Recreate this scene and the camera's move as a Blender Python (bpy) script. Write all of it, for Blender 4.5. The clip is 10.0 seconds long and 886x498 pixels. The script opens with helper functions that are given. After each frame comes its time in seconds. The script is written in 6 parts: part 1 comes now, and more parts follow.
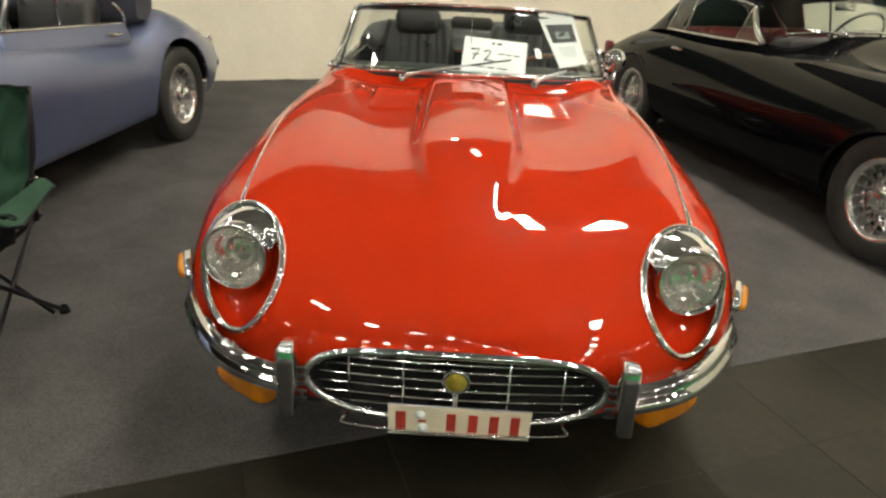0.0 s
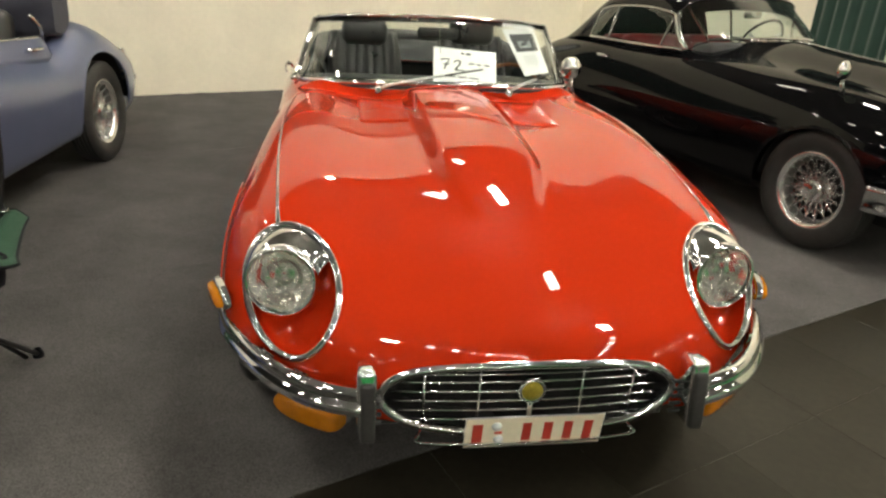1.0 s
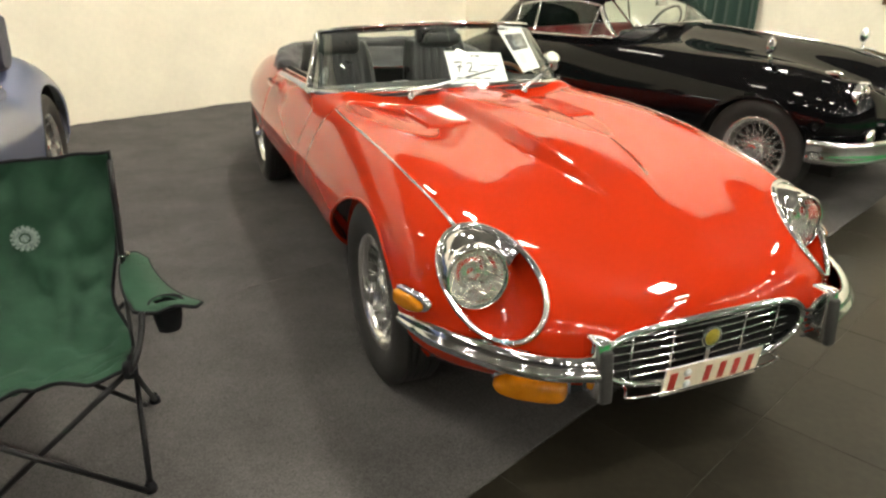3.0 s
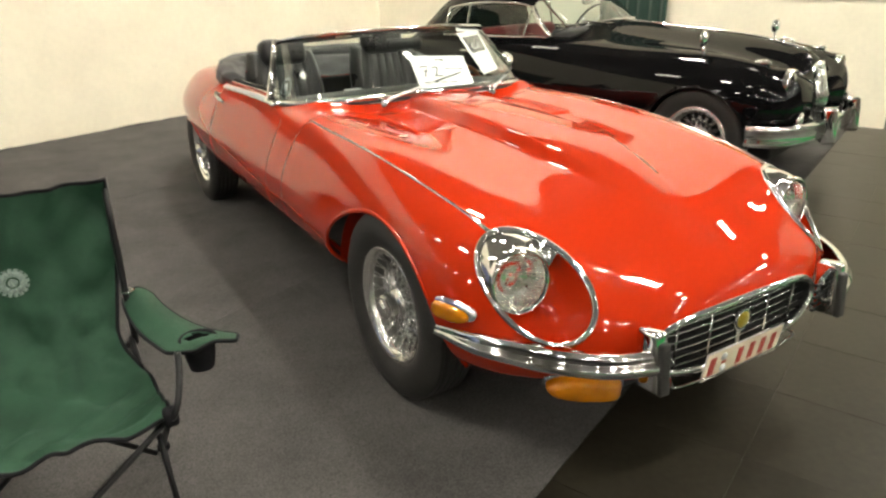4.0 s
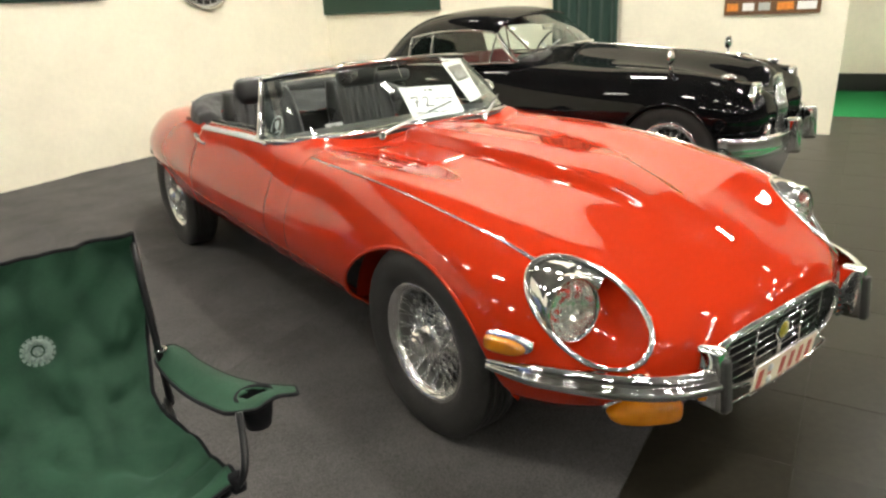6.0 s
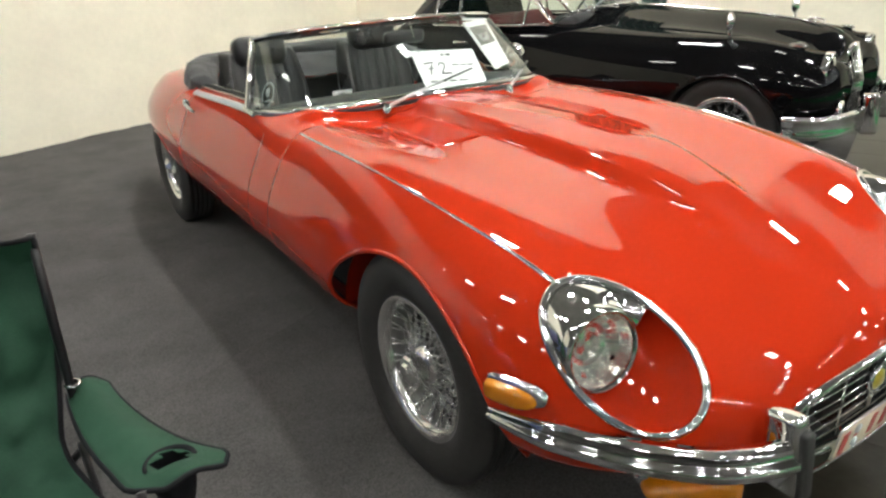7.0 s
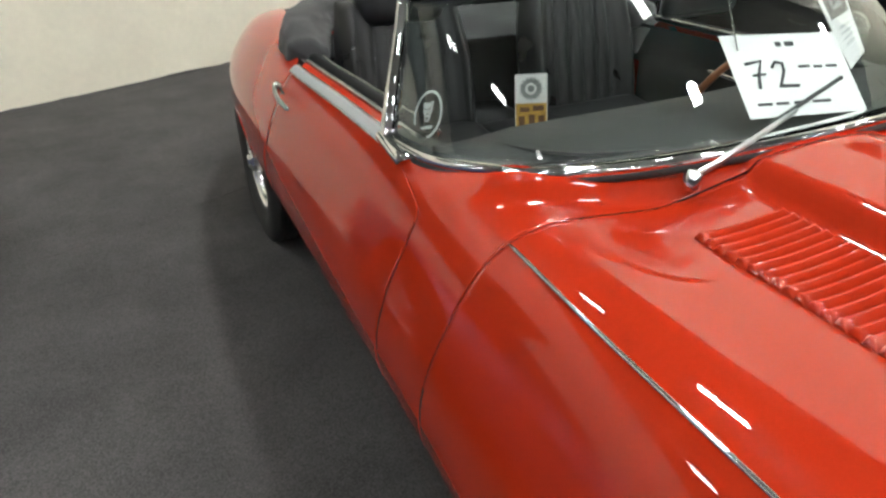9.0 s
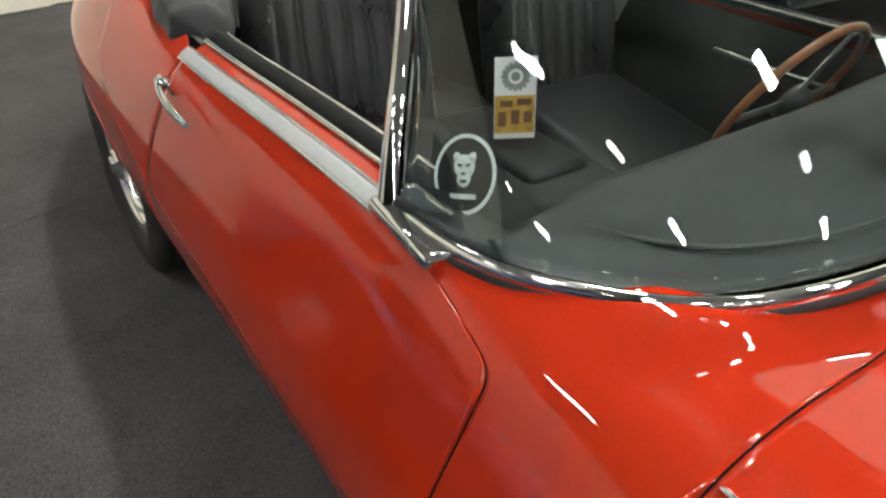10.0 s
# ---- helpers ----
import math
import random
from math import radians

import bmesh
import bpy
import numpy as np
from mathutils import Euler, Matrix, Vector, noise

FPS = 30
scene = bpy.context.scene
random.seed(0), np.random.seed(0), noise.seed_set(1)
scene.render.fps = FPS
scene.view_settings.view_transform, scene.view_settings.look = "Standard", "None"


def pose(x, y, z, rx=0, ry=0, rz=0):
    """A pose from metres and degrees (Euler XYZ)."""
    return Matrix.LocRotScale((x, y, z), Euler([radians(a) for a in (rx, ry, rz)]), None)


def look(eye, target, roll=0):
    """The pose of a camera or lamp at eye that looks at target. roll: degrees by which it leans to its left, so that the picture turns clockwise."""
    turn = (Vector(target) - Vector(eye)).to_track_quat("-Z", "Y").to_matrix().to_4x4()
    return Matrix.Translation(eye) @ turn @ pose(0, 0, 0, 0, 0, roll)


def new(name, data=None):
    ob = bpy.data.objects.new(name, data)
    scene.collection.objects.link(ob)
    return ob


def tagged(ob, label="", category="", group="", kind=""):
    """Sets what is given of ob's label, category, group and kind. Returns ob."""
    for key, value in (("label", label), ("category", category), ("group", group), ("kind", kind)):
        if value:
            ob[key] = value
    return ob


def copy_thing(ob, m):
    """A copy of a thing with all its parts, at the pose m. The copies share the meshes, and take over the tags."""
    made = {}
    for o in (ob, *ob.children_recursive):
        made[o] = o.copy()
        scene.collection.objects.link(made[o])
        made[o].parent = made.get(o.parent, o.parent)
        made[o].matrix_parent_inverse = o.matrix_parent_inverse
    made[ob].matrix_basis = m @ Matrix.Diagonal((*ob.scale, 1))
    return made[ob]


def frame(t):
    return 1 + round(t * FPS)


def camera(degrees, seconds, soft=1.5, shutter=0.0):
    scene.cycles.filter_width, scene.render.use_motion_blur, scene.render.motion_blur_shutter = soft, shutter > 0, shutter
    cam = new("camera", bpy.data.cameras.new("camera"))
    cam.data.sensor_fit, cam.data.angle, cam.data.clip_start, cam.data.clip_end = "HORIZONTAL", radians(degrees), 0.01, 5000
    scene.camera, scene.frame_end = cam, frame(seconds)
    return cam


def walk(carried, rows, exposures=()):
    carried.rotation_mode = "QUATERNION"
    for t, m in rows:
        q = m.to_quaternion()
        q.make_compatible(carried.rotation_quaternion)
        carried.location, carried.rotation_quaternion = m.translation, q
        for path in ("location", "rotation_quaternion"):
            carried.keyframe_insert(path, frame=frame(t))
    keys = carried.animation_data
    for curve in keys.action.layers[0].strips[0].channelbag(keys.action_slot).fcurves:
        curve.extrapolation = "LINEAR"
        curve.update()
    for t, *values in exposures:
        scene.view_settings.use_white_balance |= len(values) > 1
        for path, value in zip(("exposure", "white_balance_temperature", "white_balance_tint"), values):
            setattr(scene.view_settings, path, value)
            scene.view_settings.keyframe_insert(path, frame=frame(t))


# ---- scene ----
cam = camera(66.7, 10.0, soft=2.5)
PATH = [
    (0, (-0.024, -2.153, 1.373), (-0.057, -0.328, 0.556), 2.9),
    (0.5, (-0.245, -2.121, 1.358), (-0.113, -0.289, 0.567), 2.8),
    (1, (-0.454, -2.124, 1.363), (-0.164, -0.307, 0.582), 3.3),
    (1.5, (-0.735, -2.189, 1.381), (-0.288, -0.4, 0.604), 2.9),
    (2, (-0.908, -2.15, 1.358), (-0.417, -0.364, 0.606), 1.5),
    (2.2, (-0.986, -2.119, 1.359), (-0.473, -0.34, 0.602), 0.9),
    (3.3, (-1.47, -2.017, 1.385), (-0.68, -0.347, 0.618), 0.4),
    (3.5, (-1.526, -1.975, 1.37), (-0.685, -0.329, 0.608), 0.1),
    (4, (-1.662, -1.841, 1.37), (-0.706, -0.256, 0.612), -0.9),
    (4.5, (-1.835, -1.736, 1.38), (-0.76, -0.215, 0.65), -2.3),
    (5, (-1.967, -1.694, 1.387), (-0.824, -0.208, 0.689), -4.2),
    (6.5, (-1.722, -1.548, 1.365), (-0.649, -0.012, 0.666), -2.2),
    (7, (-1.531, -1.343, 1.331), (-0.531, 0.203, 0.55), -2.5),
    (7.5, (-1.385, -1.007, 1.329), (-0.422, 0.55, 0.525), -2.4),
    (8, (-1.277, -0.655, 1.321), (-0.404, 0.931, 0.471), -2.5),
    (8.5, (-1.18, -0.259, 1.31), (-0.417, 1.35, 0.4), -2.2),
    (9, (-1.122, 0.117, 1.302), (-0.41, 1.707, 0.319), -1.1),
    (9.5, (-1.061, 0.466, 1.267), (-0.246, 1.946, 0.197), -0.1),
    (10, (-1.059, 0.763, 1.258), (-0.063, 2.071, 0.12), 3.3),
]
EXPOSURE = [(0.0, -0.15, 6450, 10), (1.5, 0.03, 6450, 10), (4.0, 0.42, 6450, 10), (5.0, 0.42, 6450, 10), (6.5, 0.34, 6000, 10), (8.5, -0.10, 5600, 10), (10.0, 0.06, 5700, 10)]
walk(cam, [(t, look(eye, target, roll)) for t, eye, target, roll in PATH], EXPOSURE)

# ---- light ----
world = bpy.data.worlds.new("world")
scene.world = world
world.use_nodes = True
world.node_tree.nodes["Background"].inputs[0].default_value = (0.9, 0.95, 1.0, 1)
world.node_tree.nodes["Background"].inputs[1].default_value = 0.02
LAMP_STRENGTH = 172.0
LAMP_STRENGTH_DIM = 52.0
LAMP_STRENGTH_KEY = 410.0
LAMP_COLOUR = (1.0, 0.93, 0.78)


# ---- materials ----
def material(name, colour, rough=0.5, metal=0.0, coat=0.0, coat_rough=0.03, vary=0.12, grain=60.0, bump=0.0, bump_scale=200.0, stain=0.0, stain_scale=2.0, spec=0.5, sheen=0.0, rough_vary=0.0, random_tint=0.0):
    """A procedural surface: base colour with fine grain and broad stains, fine relief, roughness by kind."""
    m = bpy.data.materials.new(name)
    m.use_nodes = True
    t = m.node_tree
    n, l = t.nodes, t.links
    b = n["Principled BSDF"]
    b.inputs["Roughness"].default_value = rough
    b.inputs["Metallic"].default_value = metal
    b.inputs["Coat Weight"].default_value = coat
    b.inputs["Coat Roughness"].default_value = coat_rough
    b.inputs["Specular IOR Level"].default_value = spec
    b.inputs["Sheen Weight"].default_value = sheen
    co = n.new("ShaderNodeTexCoord")
    fine = n.new("ShaderNodeTexNoise")
    fine.inputs["Scale"].default_value = grain
    fine.inputs["Detail"].default_value = 4
    l.new(co.outputs["Object"], fine.inputs["Vector"])
    broad = n.new("ShaderNodeTexNoise")
    broad.inputs["Scale"].default_value = stain_scale
    broad.inputs["Detail"].default_value = 6
    broad.inputs["Roughness"].default_value = 0.65
    l.new(co.outputs["Object"], broad.inputs["Vector"])
    r1 = n.new("ShaderNodeMapRange")
    r1.inputs["From Min"].default_value, r1.inputs["From Max"].default_value = 0.3, 0.7
    r1.inputs["To Min"].default_value, r1.inputs["To Max"].default_value = 1 - vary, 1 + vary
    l.new(fine.outputs["Fac"], r1.inputs["Value"])
    r2 = n.new("ShaderNodeMapRange")
    r2.inputs["From Min"].default_value, r2.inputs["From Max"].default_value = 0.3, 0.7
    r2.inputs["To Min"].default_value, r2.inputs["To Max"].default_value = 1 - stain, 1 + stain
    l.new(broad.outputs["Fac"], r2.inputs["Value"])
    mul = n.new("ShaderNodeMath")
    mul.operation = "MULTIPLY"
    l.new(r1.outputs[0], mul.inputs[0])
    l.new(r2.outputs[0], mul.inputs[1])
    last = mul
    if random_tint:
        info = n.new("ShaderNodeObjectInfo")
        r3 = n.new("ShaderNodeMapRange")
        r3.inputs["To Min"].default_value, r3.inputs["To Max"].default_value = 1 - random_tint, 1 + random_tint
        l.new(info.outputs["Random"], r3.inputs["Value"])
        m2 = n.new("ShaderNodeMath")
        m2.operation = "MULTIPLY"
        l.new(mul.outputs[0], m2.inputs[0])
        l.new(r3.outputs[0], m2.inputs[1])
        last = m2
    sc = n.new("ShaderNodeVectorMath")
    sc.operation = "SCALE"
    sc.inputs[0].default_value = colour
    l.new(last.outputs[0], sc.inputs["Scale"])
    l.new(sc.outputs[0], b.inputs["Base Color"])
    if rough_vary:
        r4 = n.new("ShaderNodeMapRange")
        r4.inputs["From Min"].default_value, r4.inputs["From Max"].default_value = 0.3, 0.7
        r4.inputs["To Min"].default_value, r4.inputs["To Max"].default_value = max(0.0, rough - rough_vary), rough + rough_vary
        l.new(broad.outputs["Fac"], r4.inputs["Value"])
        l.new(r4.outputs[0], b.inputs["Roughness"])
    if bump:
        bn = n.new("ShaderNodeTexNoise")
        bn.inputs["Scale"].default_value = bump_scale
        bn.inputs["Detail"].default_value = 3
        l.new(co.outputs["Object"], bn.inputs["Vector"])
        bp = n.new("ShaderNodeBump")
        bp.inputs["Strength"].default_value = bump
        bp.inputs["Distance"].default_value = 0.002
        l.new(bn.outputs["Fac"], bp.inputs["Height"])
        l.new(bp.outputs[0], b.inputs["Normal"])
    return m


def glass(name, colour=(0.9, 0.95, 0.93), rough=0.0, ior=1.45):
    m = bpy.data.materials.new(name)
    m.use_nodes = True
    b = m.node_tree.nodes["Principled BSDF"]
    b.inputs["Base Color"].default_value = (*colour, 1)
    b.inputs["Transmission Weight"].default_value = 1
    b.inputs["Roughness"].default_value = rough
    b.inputs["IOR"].default_value = ior
    return m


def glow(name, colour, strength):
    m = bpy.data.materials.new(name)
    m.use_nodes = True
    b = m.node_tree.nodes["Principled BSDF"]
    b.inputs["Base Color"].default_value = (0.8, 0.8, 0.8, 1)
    b.inputs["Emission Color"].default_value = (*colour, 1)
    b.inputs["Emission Strength"].default_value = strength
    return m


RED = material("red_paint", (0.39, 0.0235, 0.005), 0.5, coat=1.0, coat_rough=0.015, vary=0.03, grain=300, stain=0.03, stain_scale=1.5, spec=0.0)
BLACK_PAINT = material("black_paint", (0.003, 0.003, 0.0035), 0.5, coat=0.48, coat_rough=0.015, vary=0.1, stain=0.2, spec=0.0)
BLUE_PAINT = material("blue_grey_paint", (0.130, 0.156, 0.275), 0.33, metal=0.65, coat=0.7, coat_rough=0.12, vary=0.08, grain=400, stain=0.06, stain_scale=3)
CHROME = material("chrome", (0.80, 0.81, 0.82), 0.05, metal=1.0, vary=0.03, stain=0.05, stain_scale=8, rough_vary=0.03)
WHEEL_CHROME = material("wire_wheel_chrome", (0.92, 0.92, 0.91), 0.2, metal=1.0, vary=0.03, stain=0.04, stain_scale=10)
# chrome barrel given a dark colour for the shade behind the spokes
BARREL = material("shaded_wheel_barrel", (0.13, 0.127, 0.12), 0.5, metal=0.4, vary=0.15, grain=60, stain=0.35, stain_scale=9)
SATIN = material("brushed_alloy", (0.55, 0.56, 0.57), 0.3, metal=1.0, vary=0.06, grain=200)
RUBBER = material("black_rubber", (0.022, 0.021, 0.020), 0.62, vary=0.2, grain=90, stain=0.25, stain_scale=6, bump=0.25, bump_scale=400)
TRIM = material("black_trim", (0.012, 0.012, 0.012), 0.5, vary=0.2, stain=0.2)
# near-black that stands for shade under, behind and inside the cars
DARK = material("deep_shade_black", (0.008, 0.008, 0.008), 0.8, vary=0.3, stain=0.3, stain_scale=5)
# black seat leather darkened in colour for the shade low in the cabin
SHADED_LEATHER = material("shaded_seat_leather", (0.0055, 0.0055, 0.006), 0.45, vary=0.2, grain=150, bump=0.3, bump_scale=350, spec=0.2)
SEAL = material("window_seal_rubber", (0.008, 0.008, 0.008), 0.7, vary=0.2, spec=0.15)
# near-black for the shade in the panel gaps
SEAM_SHADE = material("seam_rubber", (0.010, 0.006, 0.005), 0.9, vary=0.2, spec=0.05)
LEATHER = material("black_leather", (0.010, 0.010, 0.0105), 0.32, spec=0.55, vary=0.15, grain=150, bump=0.35, bump_scale=350, stain=0.2, stain_scale=6, rough_vary=0.08)
RED_LEATHER = material("red_leather", (0.16, 0.012, 0.012), 0.45, vary=0.15, grain=120, bump=0.3, stain=0.2)
VINYL = material("dash_vinyl", (0.0095, 0.0115, 0.012), 0.5, spec=0.32, vary=0.15, grain=200, bump=0.4, bump_scale=500, stain=0.2, stain_scale=4, rough_vary=0.06)
RIBBED = material("ribbed_alloy_strip", (0.58, 0.60, 0.62), 0.36, metal=0.6, vary=0.06, grain=200)
CLOTH = material("tonneau_cloth", (0.014, 0.014, 0.015), 0.75, vary=0.2, grain=400, bump=0.5, bump_scale=600, stain=0.25, stain_scale=5, sheen=0.2)
NAVY = material("dark_blue_cloth", (0.012, 0.013, 0.026), 0.8, vary=0.2, grain=400, bump=0.5, bump_scale=600, stain=0.25, stain_scale=4, sheen=0.2)
AMBER = material("amber_lens", (0.42, 0.145, 0.002), 0.12, coat=0.6, vary=0.15, grain=30, bump=0.5, bump_scale=150)
LAMP_REFLECTOR = material("lamp_reflector", (0.90, 0.90, 0.86), 0.12, metal=0.95, vary=0.12, grain=45, bump=0.25, bump_scale=45)
WOOD = material("steering_wheel_wood", (0.17, 0.062, 0.018), 0.28, coat=0.6, vary=0.2, grain=90, stain=0.2, stain_scale=14)
PLATE = material("plate_white", (0.74, 0.68, 0.52), 0.35, vary=0.03, stain=0.06, stain_scale=12)
PLATE_RED = material("plate_red", (0.42, 0.035, 0.02), 0.4, vary=0.05)
PAPER = material("white_paper", (0.82, 0.82, 0.82), 0.7, vary=0.02, stain=0.02)
INK = material("black_ink", (0.03, 0.03, 0.035), 0.6, vary=0.1)
GREY_INK = material("grey_print", (0.25, 0.27, 0.27), 0.6, vary=0.25, grain=40)
YELLOW_PRINT = material("yellow_print", (0.50, 0.30, 0.05), 0.5, vary=0.3, grain=50)
BROWN_PRINT = material("brown_print", (0.14, 0.07, 0.03), 0.5, vary=0.2, grain=40)
ORANGE_PRINT = material("orange_print", (0.65, 0.22, 0.03), 0.5, vary=0.15, grain=40)
STICKER_GREY = material("sticker_grey", (0.42, 0.46, 0.46), 0.4, vary=0.15, grain=80)
BADGE_GOLD = material("badge_gold", (0.45, 0.36, 0.05), 0.3, metal=0.6, vary=0.2, grain=150)
FABRIC = material("green_canvas", (0.020, 0.058, 0.034), 0.7, vary=0.18, grain=500, stain=0.25, stain_scale=7, bump=0.5, bump_scale=700, spec=0.2)
EMBLEM_PRINT = material("faded_grey_print", (0.16, 0.21, 0.19), 0.7, vary=0.45, grain=160, stain=0.2)
FABRIC_EDGE = material("black_piping", (0.010, 0.010, 0.012), 0.75, vary=0.15, spec=0.12)
STEEL = material("black_steel_tube", (0.008, 0.008, 0.009), 0.35, vary=0.15, spec=0.3)
WALL = material("cream_wall", (0.80, 0.755, 0.62), 0.75, vary=0.025, grain=25, stain=0.055, stain_scale=1.6, bump=0.15, bump_scale=60)
CARPET = material("grey_carpet", (0.074, 0.071, 0.069), 0.95, vary=0.42, grain=230, stain=0.26, stain_scale=2.2, bump=0.8, bump_scale=500, spec=0.15)
TILE = material("dark_floor_tile", (0.0185, 0.0165, 0.0118), 0.30, vary=0.2, grain=35, stain=0.28, stain_scale=2.5, rough_vary=0.03, spec=0.22, random_tint=0.07, bump=0.08, bump_scale=25)
GROUT = material("floor_joint", (0.030, 0.028, 0.023), 0.85, vary=0.5, grain=9, stain=0.7, stain_scale=1.5)
GREEN_CARPET = material("green_carpet", (0.012, 0.165, 0.045), 0.95, vary=0.25, grain=300, stain=0.1, bump=0.6, bump_scale=500, spec=0.15)
CURTAIN = material("green_curtain", (0.006, 0.032, 0.021), 0.8, vary=0.15, grain=300, stain=0.15, sheen=0.2)
BANNER = material("dark_green_board", (0.008, 0.035, 0.022), 0.5, vary=0.1)
HALL = material("hall_grey", (0.32, 0.31, 0.285), 0.8, vary=0.1, grain=3, stain=0.2, stain_scale=0.3)
CEILING = material("hall_ceiling", (0.10, 0.095, 0.085), 0.8, vary=0.1, grain=3, stain=0.2, stain_scale=0.3)
GLASS = glass("clear_glass", (0.86, 0.92, 0.90))
LENS = glass("lamp_glass", (0.98, 0.99, 0.98), 0.0, 1.3)
LAMP_GLOW = glow("lamp_tube", LAMP_COLOUR, LAMP_STRENGTH)
KEY_GLOW = glow("stand_lamp_tube", LAMP_COLOUR, LAMP_STRENGTH_KEY)
DIM_GLOW = glow("dim_lamp_tube", LAMP_COLOUR, LAMP_STRENGTH_DIM)


# ---- mesh helpers ----
def mesh_of(name, verts, faces, mat, smooth=True):
    me = bpy.data.meshes.new(name)
    me.from_pydata([tuple(map(float, v)) for v in verts], [], [tuple(map(int, f)) for f in faces])
    me.materials.append(mat)
    if smooth:
        me.polygons.foreach_set("use_smooth", [True] * len(me.polygons))
    me.update()
    return me


def part(name, data, mat, parent=None, label="", smooth=True, sharp=0.0):
    """Link a (verts, faces) pair, a bmesh or a mesh as one object under its parent."""
    if isinstance(data, tuple):
        me = mesh_of(name, data[0], data[1], mat, smooth)
    elif isinstance(data, bmesh.types.BMesh):
        me = bpy.data.meshes.new(name)
        data.to_mesh(me)
        data.free()
        me.materials.append(mat)
        me.polygons.foreach_set("use_smooth", [smooth] * len(me.polygons))
    else:
        me = data
    if sharp:
        me.set_sharp_from_angle(angle=radians(sharp))
    ob = new(name, me)
    if parent is not None:
        ob.parent = parent
    if label:
        tagged(ob, label)
    return ob


def thing(name, label, category, m=None, group="", kind=""):
    ob = new(name)
    ob.empty_display_size = 0.1
    if m is not None:
        ob.matrix_basis = m
    return tagged(ob, label, category, group, kind)


def join(*pieces):
    verts, faces = [], []
    for v, f in pieces:
        o = len(verts)
        verts += [tuple(p) for p in v]
        faces += [tuple(i + o for i in q) for q in f]
    return verts, faces


def moved(data, m):
    return [tuple(m @ Vector(v)) for v in data[0]], data[1]


def mirrored(data):
    return [(-v[0], v[1], v[2]) for v in data[0]], [tuple(reversed(f)) for f in data[1]]


def grid(points, close_u=False, close_v=False):
    """Quads over a rows x columns x 3 array."""
    p = np.asarray(points, float)
    r, c = p.shape[:2]
    f = []
    for i in range(r if close_u else r - 1):
        for j in range(c if close_v else c - 1):
            a, b = i, (i + 1) % r
            d, e = j, (j + 1) % c
            f.append((a * c + d, a * c + e, b * c + e, b * c + d))
    return [tuple(v) for v in p.reshape(-1, 3)], f


def tube(path, radius, seg=10, closed=False, flat=1.0, caps=True):
    """A round (or flattened) bar along a path; radius may be one number or one for each point."""
    p = [Vector(q) for q in path]
    n = len(p)
    rad = [radius] * n if isinstance(radius, (int, float)) else list(radius)
    verts, faces = [], []
    ref = None
    for i in range(n):
        if closed:
            t = p[(i + 1) % n] - p[i - 1]
        else:
            t = p[min(i + 1, n - 1)] - p[max(i - 1, 0)]
        t = t.normalized() if t.length > 1e-9 else Vector((0, 0, 1))
        if ref is None:
            ref = Vector((0, 0, 1)) if abs(t.z) < 0.9 else Vector((1, 0, 0))
        a = t.cross(ref)
        a = a.normalized() if a.length > 1e-6 else t.orthogonal().normalized()
        b = a.cross(t).normalized()
        ref = b
        for k in range(seg):
            w = 2 * math.pi * k / seg
            verts.append(p[i] + a * (math.cos(w) * rad[i] * flat) + b * (math.sin(w) * rad[i]))
    for i in range(n if closed else n - 1):
        for k in range(seg):
            a0, b0 = i * seg, ((i + 1) % n) * seg
            faces.append((a0 + k, a0 + (k + 1) % seg, b0 + (k + 1) % seg, b0 + k))
    if caps and not closed:
        faces.append(tuple(reversed(range(seg))))
        faces.append(tuple(range((n - 1) * seg, n * seg)))
    return [tuple(v) for v in verts], faces


def lathe(profile, seg=48, axis="X"):
    """Turn a profile of (distance along the axis, radius) about an axis."""
    verts, faces = [], []
    n = len(profile)
    for k in range(seg):
        w = 2 * math.pi * k / seg
        for h, r in profile:
            c, s = r * math.cos(w), r * math.sin(w)
            verts.append((h, c, s) if axis == "X" else (c, h, s) if axis == "Y" else (c, s, h))
    for k in range(seg):
        for i in range(n - 1):
            a, b = k * n, ((k + 1) % seg) * n
            faces.append((a + i, a + i + 1, b + i + 1, b + i))
    return verts, faces


def box(size, centre=(0, 0, 0), bevel=0.0, steps=2, m=None):
    """A bevelled block as (verts, faces)."""
    bm = bmesh.new()
    bmesh.ops.create_cube(bm, size=1.0)
    bmesh.ops.scale(bm, vec=size, verts=bm.verts)
    if bevel:
        bmesh.ops.bevel(bm, geom=bm.edges[:], offset=bevel, segments=steps, affect="EDGES", profile=0.5)
    bmesh.ops.translate(bm, vec=centre, verts=bm.verts)
    if m is not None:
        bmesh.ops.transform(bm, matrix=m, verts=bm.verts)
    bm.verts.index_update()
    out = [tuple(v.co) for v in bm.verts], [tuple(v.index for v in f.verts) for f in bm.faces]
    bm.free()
    return out


def smoothstep(a, b, x):
    t = np.clip((np.asarray(x, float) - a) / (b - a), 0, 1)
    return t * t * (3 - 2 * t)


